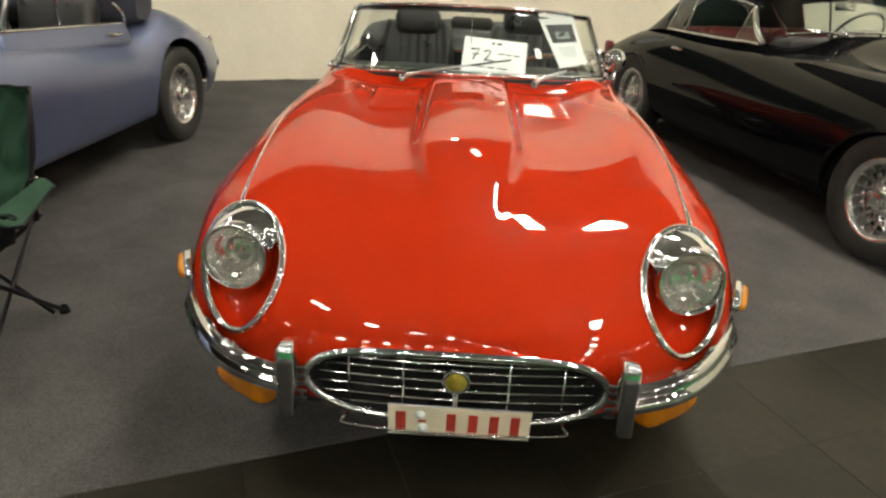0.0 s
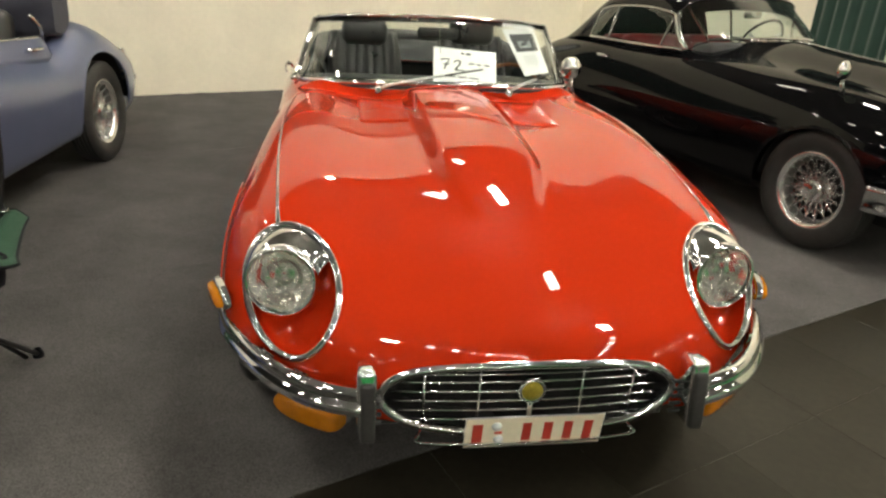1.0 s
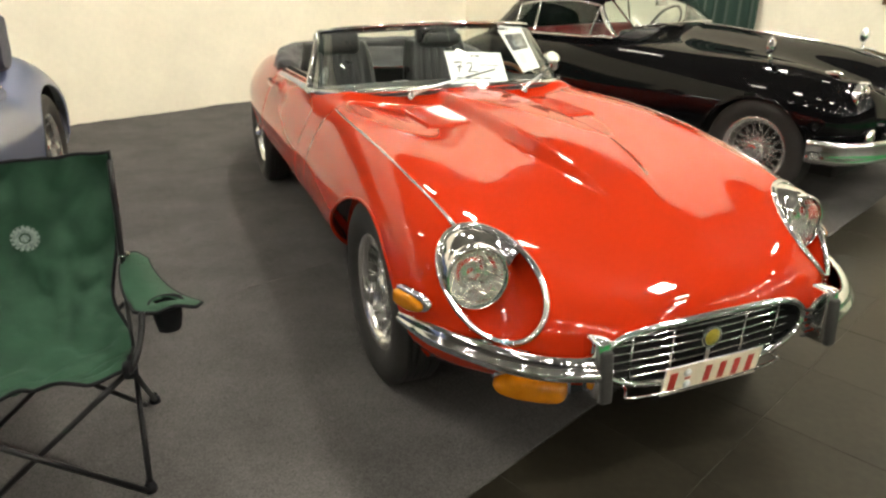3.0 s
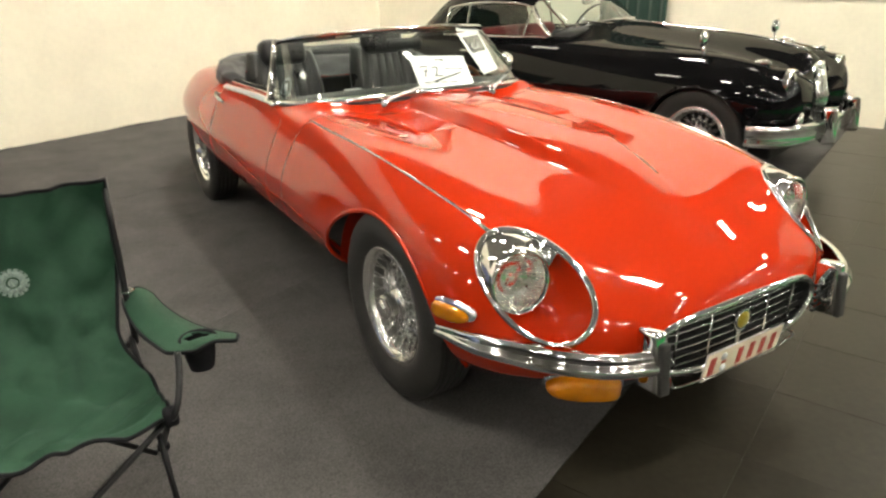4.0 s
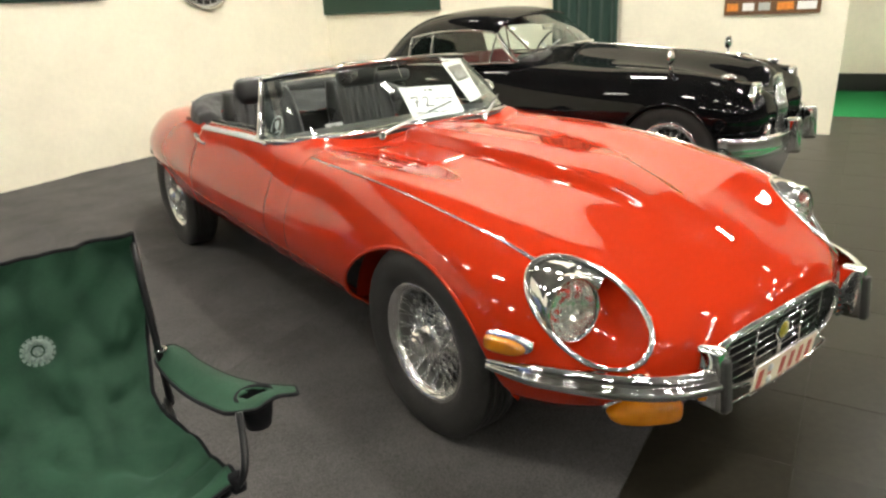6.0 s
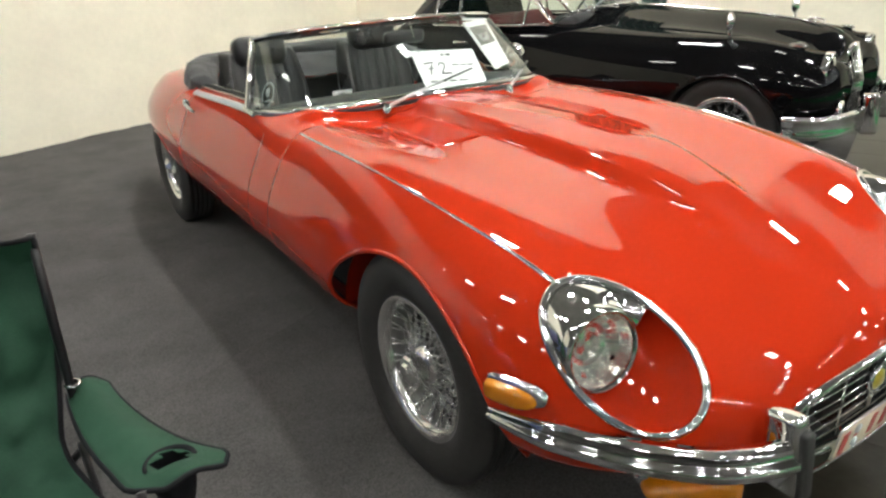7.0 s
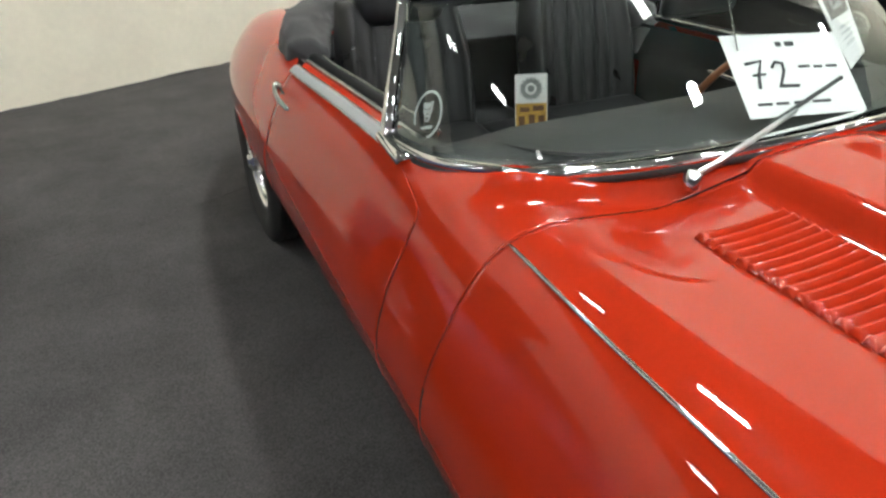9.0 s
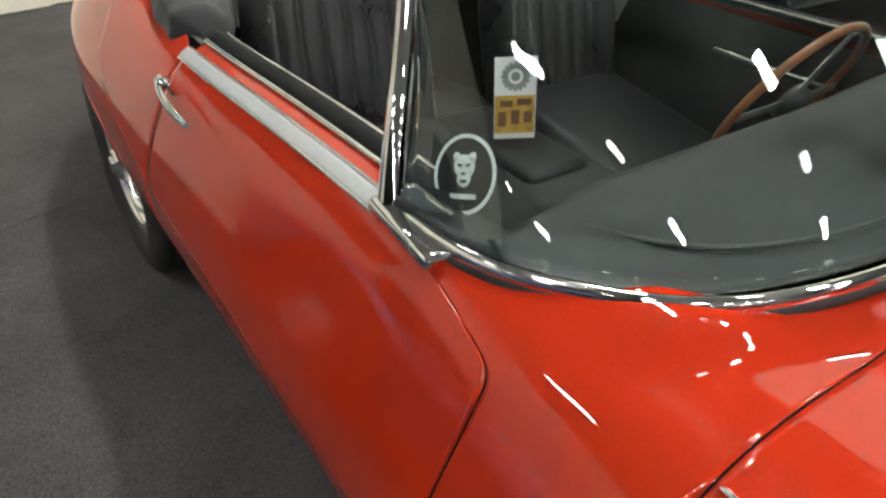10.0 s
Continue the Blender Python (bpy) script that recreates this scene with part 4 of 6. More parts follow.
for foot, mid, tip in (((-0.300, 0.905, 0.838), (-0.080, 0.958, 0.878), (0.188, 1.030, 0.915)), ((0.290, 0.905, 0.838), (0.405, 0.985, 0.874), (0.522, 1.060, 0.908))):
    foot, mid, tip = np.array(foot), np.array(mid), np.array(tip)
    arm_line = curve([foot, foot * 0.6 + mid * 0.4 + (0, -0.014, 0.008), mid + (0, -0.012, 0.004), mid * 0.7 + tip * 0.3 + (0, -0.008, 0.0)], 14)
    w = part("wiper", tube(arm_line, list(np.linspace(0.0075, 0.0045, 14)), 8, flat=0.8), SATIN, car, "bright metal wiper arm")
    part("wiper_pivot", moved(lathe([(-0.02, 0.017), (0.004, 0.016), (0.012, 0.009), (0.013, 0.0)], 20, "Z"), Matrix.Translation(tuple(foot))), CHROME, w)
    back = mid - 0.22 * (tip - mid)
    part("wiper_blade", tube([tuple(back), tuple(mid), tuple(tip)], 0.0045, 6), TRIM, w)
xm = part("door_mirror", moved(lathe([(-0.03, 0.0), (-0.028, 0.022), (-0.012, 0.048), (0.012, 0.058), (0.026, 0.056), (0.028, 0.05)], 32, "Y"), pose(0.745, 1.40, 0.885, 0, 0, 12)), CHROME, car, "round chrome mirror on a short stalk")
part("mirror_glass", moved(lathe([(0.024, 0.052), (0.022, 0.0)], 32, "Y"), pose(0.745, 1.40, 0.885, 0, 0, 12)), CHROME, xm)
part("stalk", tube(curve([(0.745, 1.40, 0.84), (0.738, 1.385, 0.815), (0.725, 1.37, 0.79)], 8), [0.010, 0.009, 0.009, 0.010, 0.012, 0.015, 0.019, 0.022], 10), CHROME, xm)

# door furniture and waist trims
for d, side in zip(doors, (-1, 1)):
    def waist(v, lift=0.0, y0=1.30, y1=2.10):
        us = np.linspace(float(skin.u_at(y0)), float(skin.u_at(y1)), 40)
        return skin.at(us, np.full(40, v if side < 0 else 16 - v)) + (0.5 * lift * side, 0, lift)
    rib = [(4.900, 0.0), (4.904, 0.004)] + [(4.912 + 0.0105 * k, 0.004 + 0.0014 * (k % 2)) for k in range(13)] + [(5.046, 0.004), (5.050, 0.0)]
    part("waist_strip", grid(np.array([waist(v, l) for v, l in rib])), RIBBED, d, "wide bright ribbed waist strip")
    part("waist_strip", tube(waist(4.893, 0.002), 0.0032, 6), CHROME, d)
    part("waist_strip", tube(waist(5.18, 0.003), 0.0052, 8), CHROME, d)
    p2 = waist(5.18, 0.0)
    part("waist_strip", tube(waist(5.062, 0.003), 0.0028, 6), CHROME, d)
    part("window_seal", tube(p2 + (-0.022 * side, 0, 0.002), 0.014, 8, flat=1.3), SEAL, d)
    part("window_channel", tube(p2 + (-0.042 * side, 0, 0.009), 0.0045, 8), CHROME, d)
    h = part("handle", tube(curve([(side * 0.755, 2.050, 0.764), (side * 0.772, 2.042, 0.771), (side * 0.783, 2.00, 0.769), (side * 0.785, 1.95, 0.760), (side * 0.779, 1.905, 0.750), (side * 0.772, 1.888, 0.745)], 20), list(np.interp(np.linspace(0, 1, 20), [0, 0.12, 0.3, 0.6, 0.9, 1], [0.012, 0.011, 0.008, 0.0085, 0.006, 0.003])), 10, flat=0.75), CHROME, d, "curved chrome door handle")
    part("rosette", moved(box((0.012, 0.060, 0.030), (0, 0, 0), 0.0055, 3), pose(side * 0.757, 2.050, 0.763, 0, 28 * side, 0)), CHROME, h)
    part("lock_button", moved(lathe([(0.0, 0.013), (-0.012, 0.012), (-0.014, 0.0)], 16, "X"), pose(side * 0.768, 2.032, 0.774, 0, 0, 180 if side > 0 else 0)), CHROME, h)
    inner = np.array([[(side * (xx + 0.02 * math.sin(t * 3)), 1.26 + 0.92 * t, z) for t in np.linspace(0, 1, 24)] for xx, z in ((0.606, 0.796), (0.604, 0.77), (0.612, 0.66), (0.640, 0.648), (0.640, 0.45), (0.60, 0.28))])
    part("inner_panel", grid(inner), VINYL, d, "black vinyl inner door panel")
    part("door_pull", tube(curve([(side * 0.618, 1.45, 0.70), (side * 0.60, 1.52, 0.705), (side * 0.60, 1.72, 0.705), (side * 0.618, 1.80, 0.70)], 14), 0.009, 8), CHROME, d)

# cabin
dash = []
for i in range(81):
    b = base[i]
    x = float(np.clip(b[0], -0.640, 0.640))
    hump = 0.012 * math.exp(-((x - 0.33) / 0.16) ** 2)
    ye = 1.268 - 0.03 * float(smoothstep(0.40, 0.62, abs(x)))
    yb = min(b[1] + 0.012, ye - 0.02)
    dash.append([(x, yb, 0.826), (x, yb + 0.25 * (ye - yb), 0.832 + hump * 0.4), (x, yb + 0.6 * (ye - yb), 0.842 + hump), (x, ye - 0.02, 0.846 + hump), (x, ye, 0.838 + hump), (x, ye + 0.012, 0.820), (x, ye + 0.008, 0.79), (x, ye - 0.02, 0.77), (x, ye - 0.05, 0.62), (x, ye - 0.10, 0.55)])
part("dashboard", grid(np.array(dash)), VINYL, car, "padded black dashboard top")
for side in (-1, 1):
    part("corner_pad", moved(box((0.050, 0.17, 0.022), (0, 0, 0), 0.009, 3), pose(side * 0.638, 1.295, 0.826, 0, 0, -14 * side)), VINYL, car)
part("demister_slot", tube([(q[0] * 0.86, q[1] + 0.075, 0.841 + 0.004 * math.exp(-((q[0] * 0.86 - 0.33) / 0.16) ** 2)) for q in base[14:67]], 0.0035, 6), TRIM, car)
# floor and bulkhead: near-black colour holds the shade deep in the cabin
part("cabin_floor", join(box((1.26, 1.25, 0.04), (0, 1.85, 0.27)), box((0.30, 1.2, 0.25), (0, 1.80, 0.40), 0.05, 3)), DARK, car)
# armrest in the shade-darkened leather
part("armrest", box((0.20, 0.40, 0.10), (-0.01, 1.90, 0.495), 0.03, 3), SHADED_LEATHER, car)
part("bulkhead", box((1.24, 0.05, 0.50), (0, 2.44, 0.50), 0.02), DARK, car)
part("gear_lever", join(tube([(0.0, 1.50, 0.50), (0.0, 1.48, 0.56)], 0.006, 8), moved(lathe([(-0.02, 0.0), (-0.014, 0.018), (0.0, 0.022), (0.014, 0.018), (0.02, 0.0)], 16, "Z"), Matrix.Translation((0, 1.48, 0.57)))), TRIM, car)
sw_m = pose(0.40, 1.46, 0.72, -66, 0, 0)
sw = part("steering_wheel", moved(tube([(0.192 * math.cos(a), 0.192 * math.sin(a), 0) for a in np.linspace(0, 2 * math.pi, 65)[:-1]], 0.0100, 12, True), sw_m), WOOD, car, "wood-rimmed steering wheel with alloy spokes")
for a in (0, 180, 270):
    part("spoke", moved(box((0.185, 0.026, 0.004), (0.095, 0, -0.01), 0.002), sw_m @ pose(0, 0, 0, 0, 0, a)), SATIN, sw)
part("boss", moved(lathe([(-0.05, 0.03), (-0.02, 0.045), (0.0, 0.043), (0.01, 0.0)], 24, "Z"), sw_m), TRIM, sw)
part("column", tube([sw_m @ Vector((0, 0, -0.03)), sw_m @ Vector((0, 0, -0.25))], 0.028, 12), TRIM, sw)


def pleated(width, height, depth, pleats, edge=0.05):
    """An upholstered panel with upright pleats and rolled edges, lying in x and z, its front to -y."""
    nx, nz = pleats * 10 + 1, 34
    front, rear = [], []
    for k in range(nz):
        t = k / (nz - 1)
        rowf, rowb = [], []
        half = width / 2 * (1 - 0.16 * max(0.0, t - 0.55) ** 1.5 / 0.3) * (1 - 0.03 * (1 - t))
        for i in range(nx):
            s = i / (nx - 1) * 2 - 1
            inner = 1 - smoothstep(0.70, 0.80, abs(s))
            pl = abs(math.sin(math.pi * (s + 1) / 2 * pleats)) ** 0.5
            roll = math.sqrt(max(0.0, 1 - abs(s) ** 5)) * math.sqrt(max(0.0, 1 - abs(2 * t - 1) ** 10))
            d = depth * 0.5 * roll + 0.014 * float(inner) * (pl - 1) + 0.055 * smoothstep(0.62, 0.86, abs(s)) * (1 - abs(s) ** 7) * math.sin(math.pi * min(1.0, t * 0.9 + 0.08)) ** 0.5
            rowf.append((half * s, -d, height * t))
            rowb.append((half * s, depth * 0.5 * roll, height * t))
        front.append(rowf)
        rear.append(rowb)
    return join(grid(np.array(front)), grid(np.array(rear)[:, ::-1]))


for x in (-0.325, 0.335):
    # cushion takes the shade-darkened leather, backrest and headrest the plain one
    seat = part("seat", moved(box((0.46, 0.50, 0.16), (0, 0, 0), 0.05, 4), pose(x, 1.86, 0.46, 8, 0, 0)), SHADED_LEATHER, car, "black leather seat with pleated back and headrest")
    part("backrest", moved(pleated(0.47, 0.53, 0.13, 8), pose(x, 2.10, 0.44, -15, 0, 0)), LEATHER, seat, "pleated black leather backrest")
    hz = 0.950 if x < 0 else 0.975
    part("headrest", moved(box((0.28, 0.13, 0.155), (0, 0, 0), 0.055, 5), pose(x, 2.195, hz, -8, 0, 0)), LEATHER, seat, "padded headrest")
    part("headrest_post", tube([(x - 0.04, 2.20, 0.88), (x - 0.04, 2.195, 0.95)], 0.006, 6), CHROME, seat)
    part("headrest_post", tube([(x + 0.04, 2.20, 0.88), (x + 0.04, 2.195, 0.95)], 0.006, 6), CHROME, seat)

# folded soft top under its cloth cover
path = curve([(-0.645, 2.150, 0.815), (-0.618, 2.28, 0.842), (-0.57, 2.42, 0.866), (-0.40, 2.55, 0.882), (0.0, 2.58, 0.888), (0.40, 2.55, 0.882), (0.57, 2.42, 0.866), (0.618, 2.28, 0.842), (0.645, 2.150, 0.815)], 70)
rows = []
for i, q in enumerate(path):
    a, b = path[max(i - 1, 0)], path[min(i + 1, 69)]
    t = (b - a) / np.linalg.norm(b - a)
    o = np.array((-t[1], t[0], 0.0))
    end = float(np.interp(min(i, 69 - i), [0, 1, 2, 14], [0.02, 0.60, 0.80, 1.0]))
    row = []
    for k in range(26):
        w = math.pi * 2 * k / 26
        rr = (1 + 0.24 * noise.noise(Vector((q[0] * 5, q[1] * 5, w))) + 0.05 * math.sin(3 * w + q[0] * 14) + 0.20 * (abs(noise.noise(Vector((q[0] * 13 + w, q[1] * 13, w * 2)))) - 0.2)) * end
        drop = 1.35 if math.sin(w) < 0 else 0.95
        row.append(q + o * (0.082 * math.copysign(abs(math.cos(w)) ** 0.8, math.cos(w)) * rr) + np.array((0, 0, 0.048 * drop * math.copysign(abs(math.sin(w)) ** 0.8, math.sin(w)) * rr)))
    rows.append(row)
part("folded_hood", grid(np.array(rows), close_v=True), CLOTH, car, "folded black cloth hood with creases")
deck = []
for k in np.linspace(0, 1, 14):
    deck.append([(x, 2.30 + 0.24 * k, 0.775 + 0.115 * math.sin(math.pi * 0.5 * k) + 0.012 * noise.noise(Vector((x * 6, k * 4, 2)))) for x in np.linspace(-0.62, 0.62, 50)])
part("hood_cover", grid(np.array(deck)), CLOTH, car)
for side in (-1, 1):
    flap = [[(side * x, y, 0.812 + 0.02 * (y - 2.1) - 0.10 * ((0.665 - x) / 0.1) ** 2 + 0.012 * noise.noise(Vector((x * 30, y * 12, side)))) for x in np.linspace(0.665, 0.56, 12)] for y in np.linspace(2.10, 2.42, 24)]
    part("hood_cover", grid(np.array(flap)), CLOTH, car)
for side in (-1, 1):
    rb = curve([(side * 0.30, 3.79, 0.50), (side * 0.50, 3.70, 0.505), (side * 0.62, 3.52, 0.51), (side * 0.70, 3.30, 0.515)], 24)
    part("rear_bumper", tube(rb, 0.045, 10, flat=0.5), CHROME, car)
    part("tail_lamp", moved(box((0.03, 0.12, 0.04), (0, 0, 0), 0.014, 3), pose(side * 0.588, 3.47, 0.60, 0, 0, 30 * -side)), PLATE_RED, car)


# ---- papers and stickers on the red car ----
def quad_sheet(tl, tr, br, bl=None, t=0.0012, n=8):
    """A thin sheet of paper between its corners, and a function giving places on it."""
    tl, tr, br = np.array(tl), np.array(tr), np.array(br)
    bl = tl + br - tr if bl is None else np.array(bl)
    place = lambda a, b: (1 - b) * ((1 - a) * tl + a * tr) + b * ((1 - a) * bl + a * br)
    nrm = np.cross(bl - tl, tr - tl)
    nrm = nrm / np.linalg.norm(nrm)
    if nrm[1] > 0:
        nrm = -nrm
    front = np.array([[place(a, b) for a in np.linspace(0, 1, n)] for b in np.linspace(0, 1, n)])
    rear = front - nrm * t
    return join(grid(front), grid(rear[:, ::-1])), place, nrm


def patch(place, nrm, a0, b0, a1, b1, lift=0.0008):
    p = np.array([[place(a, b) + nrm * lift for a in (a0, a1)] for b in (b0, b1)])
    q = p - nrm * (lift * 0.6)
    return join(grid(p), grid(q[:, ::-1]))


sheet, place, nrm = quad_sheet((-0.030, 1.165, 0.995), (0.264, 1.130, 0.980), (0.252, 0.998, 0.846))
sign = thing("price_sign", "white paper price sign with black handwriting behind the windscreen", "sign")
part("sheet", sheet, PAPER, sign, smooth=False)


def stroke(pts, parent=sign, w=0.0035):
    return part("pen_stroke", tube([place(a, b) + nrm * 0.0008 for a, b in pts], w, 6, flat=1.0), INK, parent)


stroke([(0.12, 0.36), (0.26, 0.33), (0.20, 0.50), (0.17, 0.66)])
stroke([(0.15, 0.50), (0.26, 0.49)], w=0.0025)
stroke([(0.33, 0.42), (0.37, 0.35), (0.43, 0.37), (0.42, 0.47), (0.34, 0.66), (0.37, 0.64), (0.50, 0.65)])
for a0, a1, b in ((0.56, 0.66, 0.40), (0.69, 0.77, 0.41), (0.80, 0.90, 0.41)):
    part("bar", patch(place, nrm, a0, b, a1, b + 0.035), INK, sign, smooth=False)
for a0, a1, b in ((0.44, 0.49, 0.10), (0.52, 0.60, 0.10)):
    part("bar", patch(place, nrm, a0, b, a1, b + 0.06), INK, sign, smooth=False)
for a0, a1 in ((0.10, 0.22), (0.25, 0.36), (0.40, 0.52), (0.56, 0.72)):
    part("bar", patch(place, nrm, a0, 0.83, a1, 0.865), INK, sign, smooth=False)

sheet, place2, nrm2 = quad_sheet((0.318, 1.275, 1.078), (0.490, 1.335, 1.082), (0.575, 1.255, 0.880), (0.432, 1.180, 0.868))
info = thing("photo_sheet", "white sheet with a dark photograph taped inside the windscreen", "sheet of paper")
part("sheet", sheet, PAPER, info, smooth=False)
part("photograph", patch(place2, nrm2, 0.12, 0.12, 0.90, 0.50), INK, info, smooth=False)
part("photo_subject", patch(place2, nrm2, 0.30, 0.28, 0.72, 0.42, 0.0014), GREY_INK, info, smooth=False)
for b in (0.60, 0.66, 0.72, 0.78):
    part("bar", patch(place2, nrm2, 0.25, b, 0.75, b + 0.018), STICKER_GREY, info, smooth=False)

goal = np.array((-0.607, 1.317, 0.873))
flat_pane = pane.reshape(-1, 3)
k = int(np.linalg.norm(flat_pane - goal, axis=1).argmin())
i, j = divmod(k, 81)
d1 = pane[i + 1, j] - pane[i - 1, j]
d2 = pane[i, j + 1] - pane[i, j - 1]
d1, d2 = d1 / np.linalg.norm(d1), d2 / np.linalg.norm(d2)
nn = np.cross(d1, d2)
nn = nn / np.linalg.norm(nn)
if nn[0] > 0:
    nn = -nn
ex = np.cross(d1, nn)
st_m = Matrix((tuple(ex), tuple(d1), tuple(nn))).transposed().to_4x4()
st_m.translation = Vector(goal + nn * 0.004)
stick = thing("window_sticker", "round dark sticker with a grey rim on the windscreen", "sticker", st_m)
part("disc", lathe([(0.0, 0.0), (0.0005, 0.045), (0.0, 0.046)], 48, "Z"), SEAL, stick)
part("rim", lathe([(0.0006, 0.0435), (0.0010, 0.044), (0.0010, 0.0480), (0.0, 0.0485)], 48, "Z"), STICKER_GREY, stick)
head = lambda r, squash, dx, dy: moved(lathe([(0.0006, r), (0.0014, r * 0.97), (0.0014, 0.0)], 24, "Z"), Matrix.Translation((dx, dy, 0)) @ Matrix.Diagonal((1, squash, 1, 1)))
part("emblem", join(head(0.0165, 0.85, 0, 0.010), head(0.0105, 0.95, 0, -0.005), head(0.0055, 1.0, -0.0125, 0.021), head(0.0055, 1.0, 0.0125, 0.021)), STICKER_GREY, stick)
part("emblem_marks", join(moved(box((0.007, 0.003, 0.0008), (0, 0, 0.0018)), pose(-0.0065, 0.011, 0, 0, 0, -18)), moved(box((0.007, 0.003, 0.0008), (0, 0, 0.0018)), pose(0.0065, 0.011, 0, 0, 0, 18)), box((0.006, 0.003, 0.0008), (0, 0.001, 0.0018)), box((0.010, 0.004, 0.0008), (0, -0.008, 0.0018))), SEAL, stick, smooth=False)
part("bar", box((0.040, 0.006, 0.001), (0, -0.026, 0.001)), STICKER_GREY, stick, smooth=False)

sheet, place3, nrm3 = quad_sheet((-0.057, 1.925, 0.742), (0.026, 1.868, 0.750), (0.022, 1.842, 0.556))
leaf = thing("leaflet", "white and yellow folded leaflet with a round emblem on the armrest", "leaflet")
part("sheet", sheet, PAPER, leaf, smooth=False)
part("picture", patch(place3, nrm3, 0.02, 0.46, 0.98, 0.93), YELLOW_PRINT, leaf, smooth=False)
for a0, b0, a1, b1 in ((0.15, 0.52, 0.45, 0.60), (0.55, 0.50, 0.9, 0.58), (0.1, 0.66, 0.3, 0.84), (0.42, 0.64, 0.62, 0.82), (0.72, 0.66, 0.92, 0.80)):
    part("picture_patch", patch(place3, nrm3, a0, b0, a1, b1, 0.0014), BROWN_PRINT, leaf, smooth=False)
fm = Matrix((tuple(place3(1, 0) - place3(0, 0)), tuple(place3(0, 0) - place3(0, 1)), tuple(nrm3))).transposed()
fm = Matrix([Vector(fm.col[q]).normalized() for q in range(3)]).transposed().to_4x4()
fm.translation = Vector(place3(0.5, 0.23) + nrm3 * 0.001)
gear = []
for q in range(16):
    gear.append(moved(box((0.008, 0.008, 0.0008), (0.031, 0, 0)), fm @ pose(0, 0, 0, 0, 0, q * 22.5)))
part("round_emblem", join(moved(lathe([(0.0, 0.018), (0.0006, 0.018), (0.0006, 0.030), (0.0, 0.030)], 32, "Z"), fm), moved(lathe([(0.0006, 0.0), (0.0006, 0.010), (0, 0.011)], 20, "Z"), fm), *gear), GREY_INK, leaf, smooth=False)


# ---- parts shared by the two older cars ----
old_wheel = wheel_meshes(0.328, 0.208, 0.150, 72)


# ---- the black coupe ----
BLACK_M = pose(2.775, 1.285, 0, 0, 0, 15.6)
coupe = thing("coupe", "glossy black vintage coupe with chrome trim and red seats", "car", BLACK_M)
bskin = Skin(
    y=[-0.50, -0.46, -0.35, -0.16, 0.10, 0.50, 0.95, 1.40, 1.90, 2.30, 2.60, 3.00, 3.40, 3.65, 3.74],
    w=[0.36, 0.60, 0.73, 0.78, 0.79, 0.79, 0.79, 0.79, 0.79, 0.80, 0.80, 0.76, 0.62, 0.42, 0.25],
    zw=[0.52, 0.52, 0.52, 0.52, 0.51, 0.50, 0.48, 0.48, 0.49, 0.50, 0.50, 0.50, 0.50, 0.50, 0.50],
    xb=[0.20, 0.42, 0.60, 0.66, 0.68, 0.68, 0.68, 0.68, 0.68, 0.68, 0.66, 0.60, 0.45, 0.30, 0.20],
    zb=[0.38, 0.35, 0.31, 0.27, 0.23, 0.21, 0.21, 0.21, 0.21, 0.23, 0.25, 0.28, 0.34, 0.40, 0.44],
    xs=[0.34, 0.585, 0.70, 0.745, 0.75, 0.75, 0.745, 0.745, 0.75, 0.76, 0.755, 0.71, 0.57, 0.38, 0.22],
    zs=[0.61, 0.64, 0.675, 0.70, 0.71, 0.70, 0.69, 0.69, 0.69, 0.685, 0.67, 0.64, 0.59, 0.55, 0.52],
    xc=[0.28, 0.49, 0.57, 0.60, 0.61, 0.62, 0.63, 0.64, 0.65, 0.66, 0.64, 0.58, 0.44, 0.30, 0.16],
    zc=[0.665, 0.735, 0.795, 0.842, 0.860, 0.855, 0.85, 0.85, 0.84, 0.825, 0.80, 0.745, 0.66, 0.60, 0.55],
    zv=[0.675, 0.715, 0.755, 0.80, 0.845, 0.885, 0.920, 0.92, 0.91, 0.90, 0.88, 0.82, 0.71, 0.62, 0.56],
    z0=[0.74, 0.82, 0.873, 0.913, 0.945, 0.973, 1.0, 0.96, 0.95, 0.93, 0.90, 0.84, 0.73, 0.64, 0.57],
    sweep=[-0.09, -0.085, -0.07, -0.04])
data = grid(bskin.sheet(0.0, float(bskin.nu), 0.9, 15.1, 240, 161))
data = drop_faces(data, *arch(0.01, 0.295, 0.365))
data = drop_faces(data, *arch(2.56, 0.295, 0.365))


def in_cabin(v):
    return (np.abs(v[:, 0]) < 0.52) & (v[:, 1] > 1.22) & (v[:, 1] < 2.42) & (v[:, 2] > 0.8)


data = drop_faces(data, in_cabin, lambda v: v)
thick(part("body", data, BLACK_PAINT, coupe, "glossy black body with swept wings"))
arch_lips(bskin, coupe, BLACK_PAINT, 0.01, 0.295, 0.365)
arch_lips(bskin, coupe, BLACK_PAINT, 2.56, 0.295, 0.365)
nose = bskin.sheet(0, 0, 0, 16, 2, 65)[0]
nc = np.array((0.0, -0.51, 0.58))
part("nose_panel", grid(np.stack([nose, nose * 0.5 + nc * 0.5, nose * 0.02 + nc * 0.98])), BLACK_PAINT, coupe)
btail = bskin.sheet(float(bskin.nu), float(bskin.nu), 0, 16, 2, 65)[0]
part("tail_panel", grid(np.stack([btail, btail * 0.5 + np.array((0, 3.77, 0.55)) * 0.5, btail * 0.02 + np.array((0, 3.78, 0.55)) * 0.98])), BLACK_PAINT, coupe)
# underside and wells carry their shade in the near-black colour
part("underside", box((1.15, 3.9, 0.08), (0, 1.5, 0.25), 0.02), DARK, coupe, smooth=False)
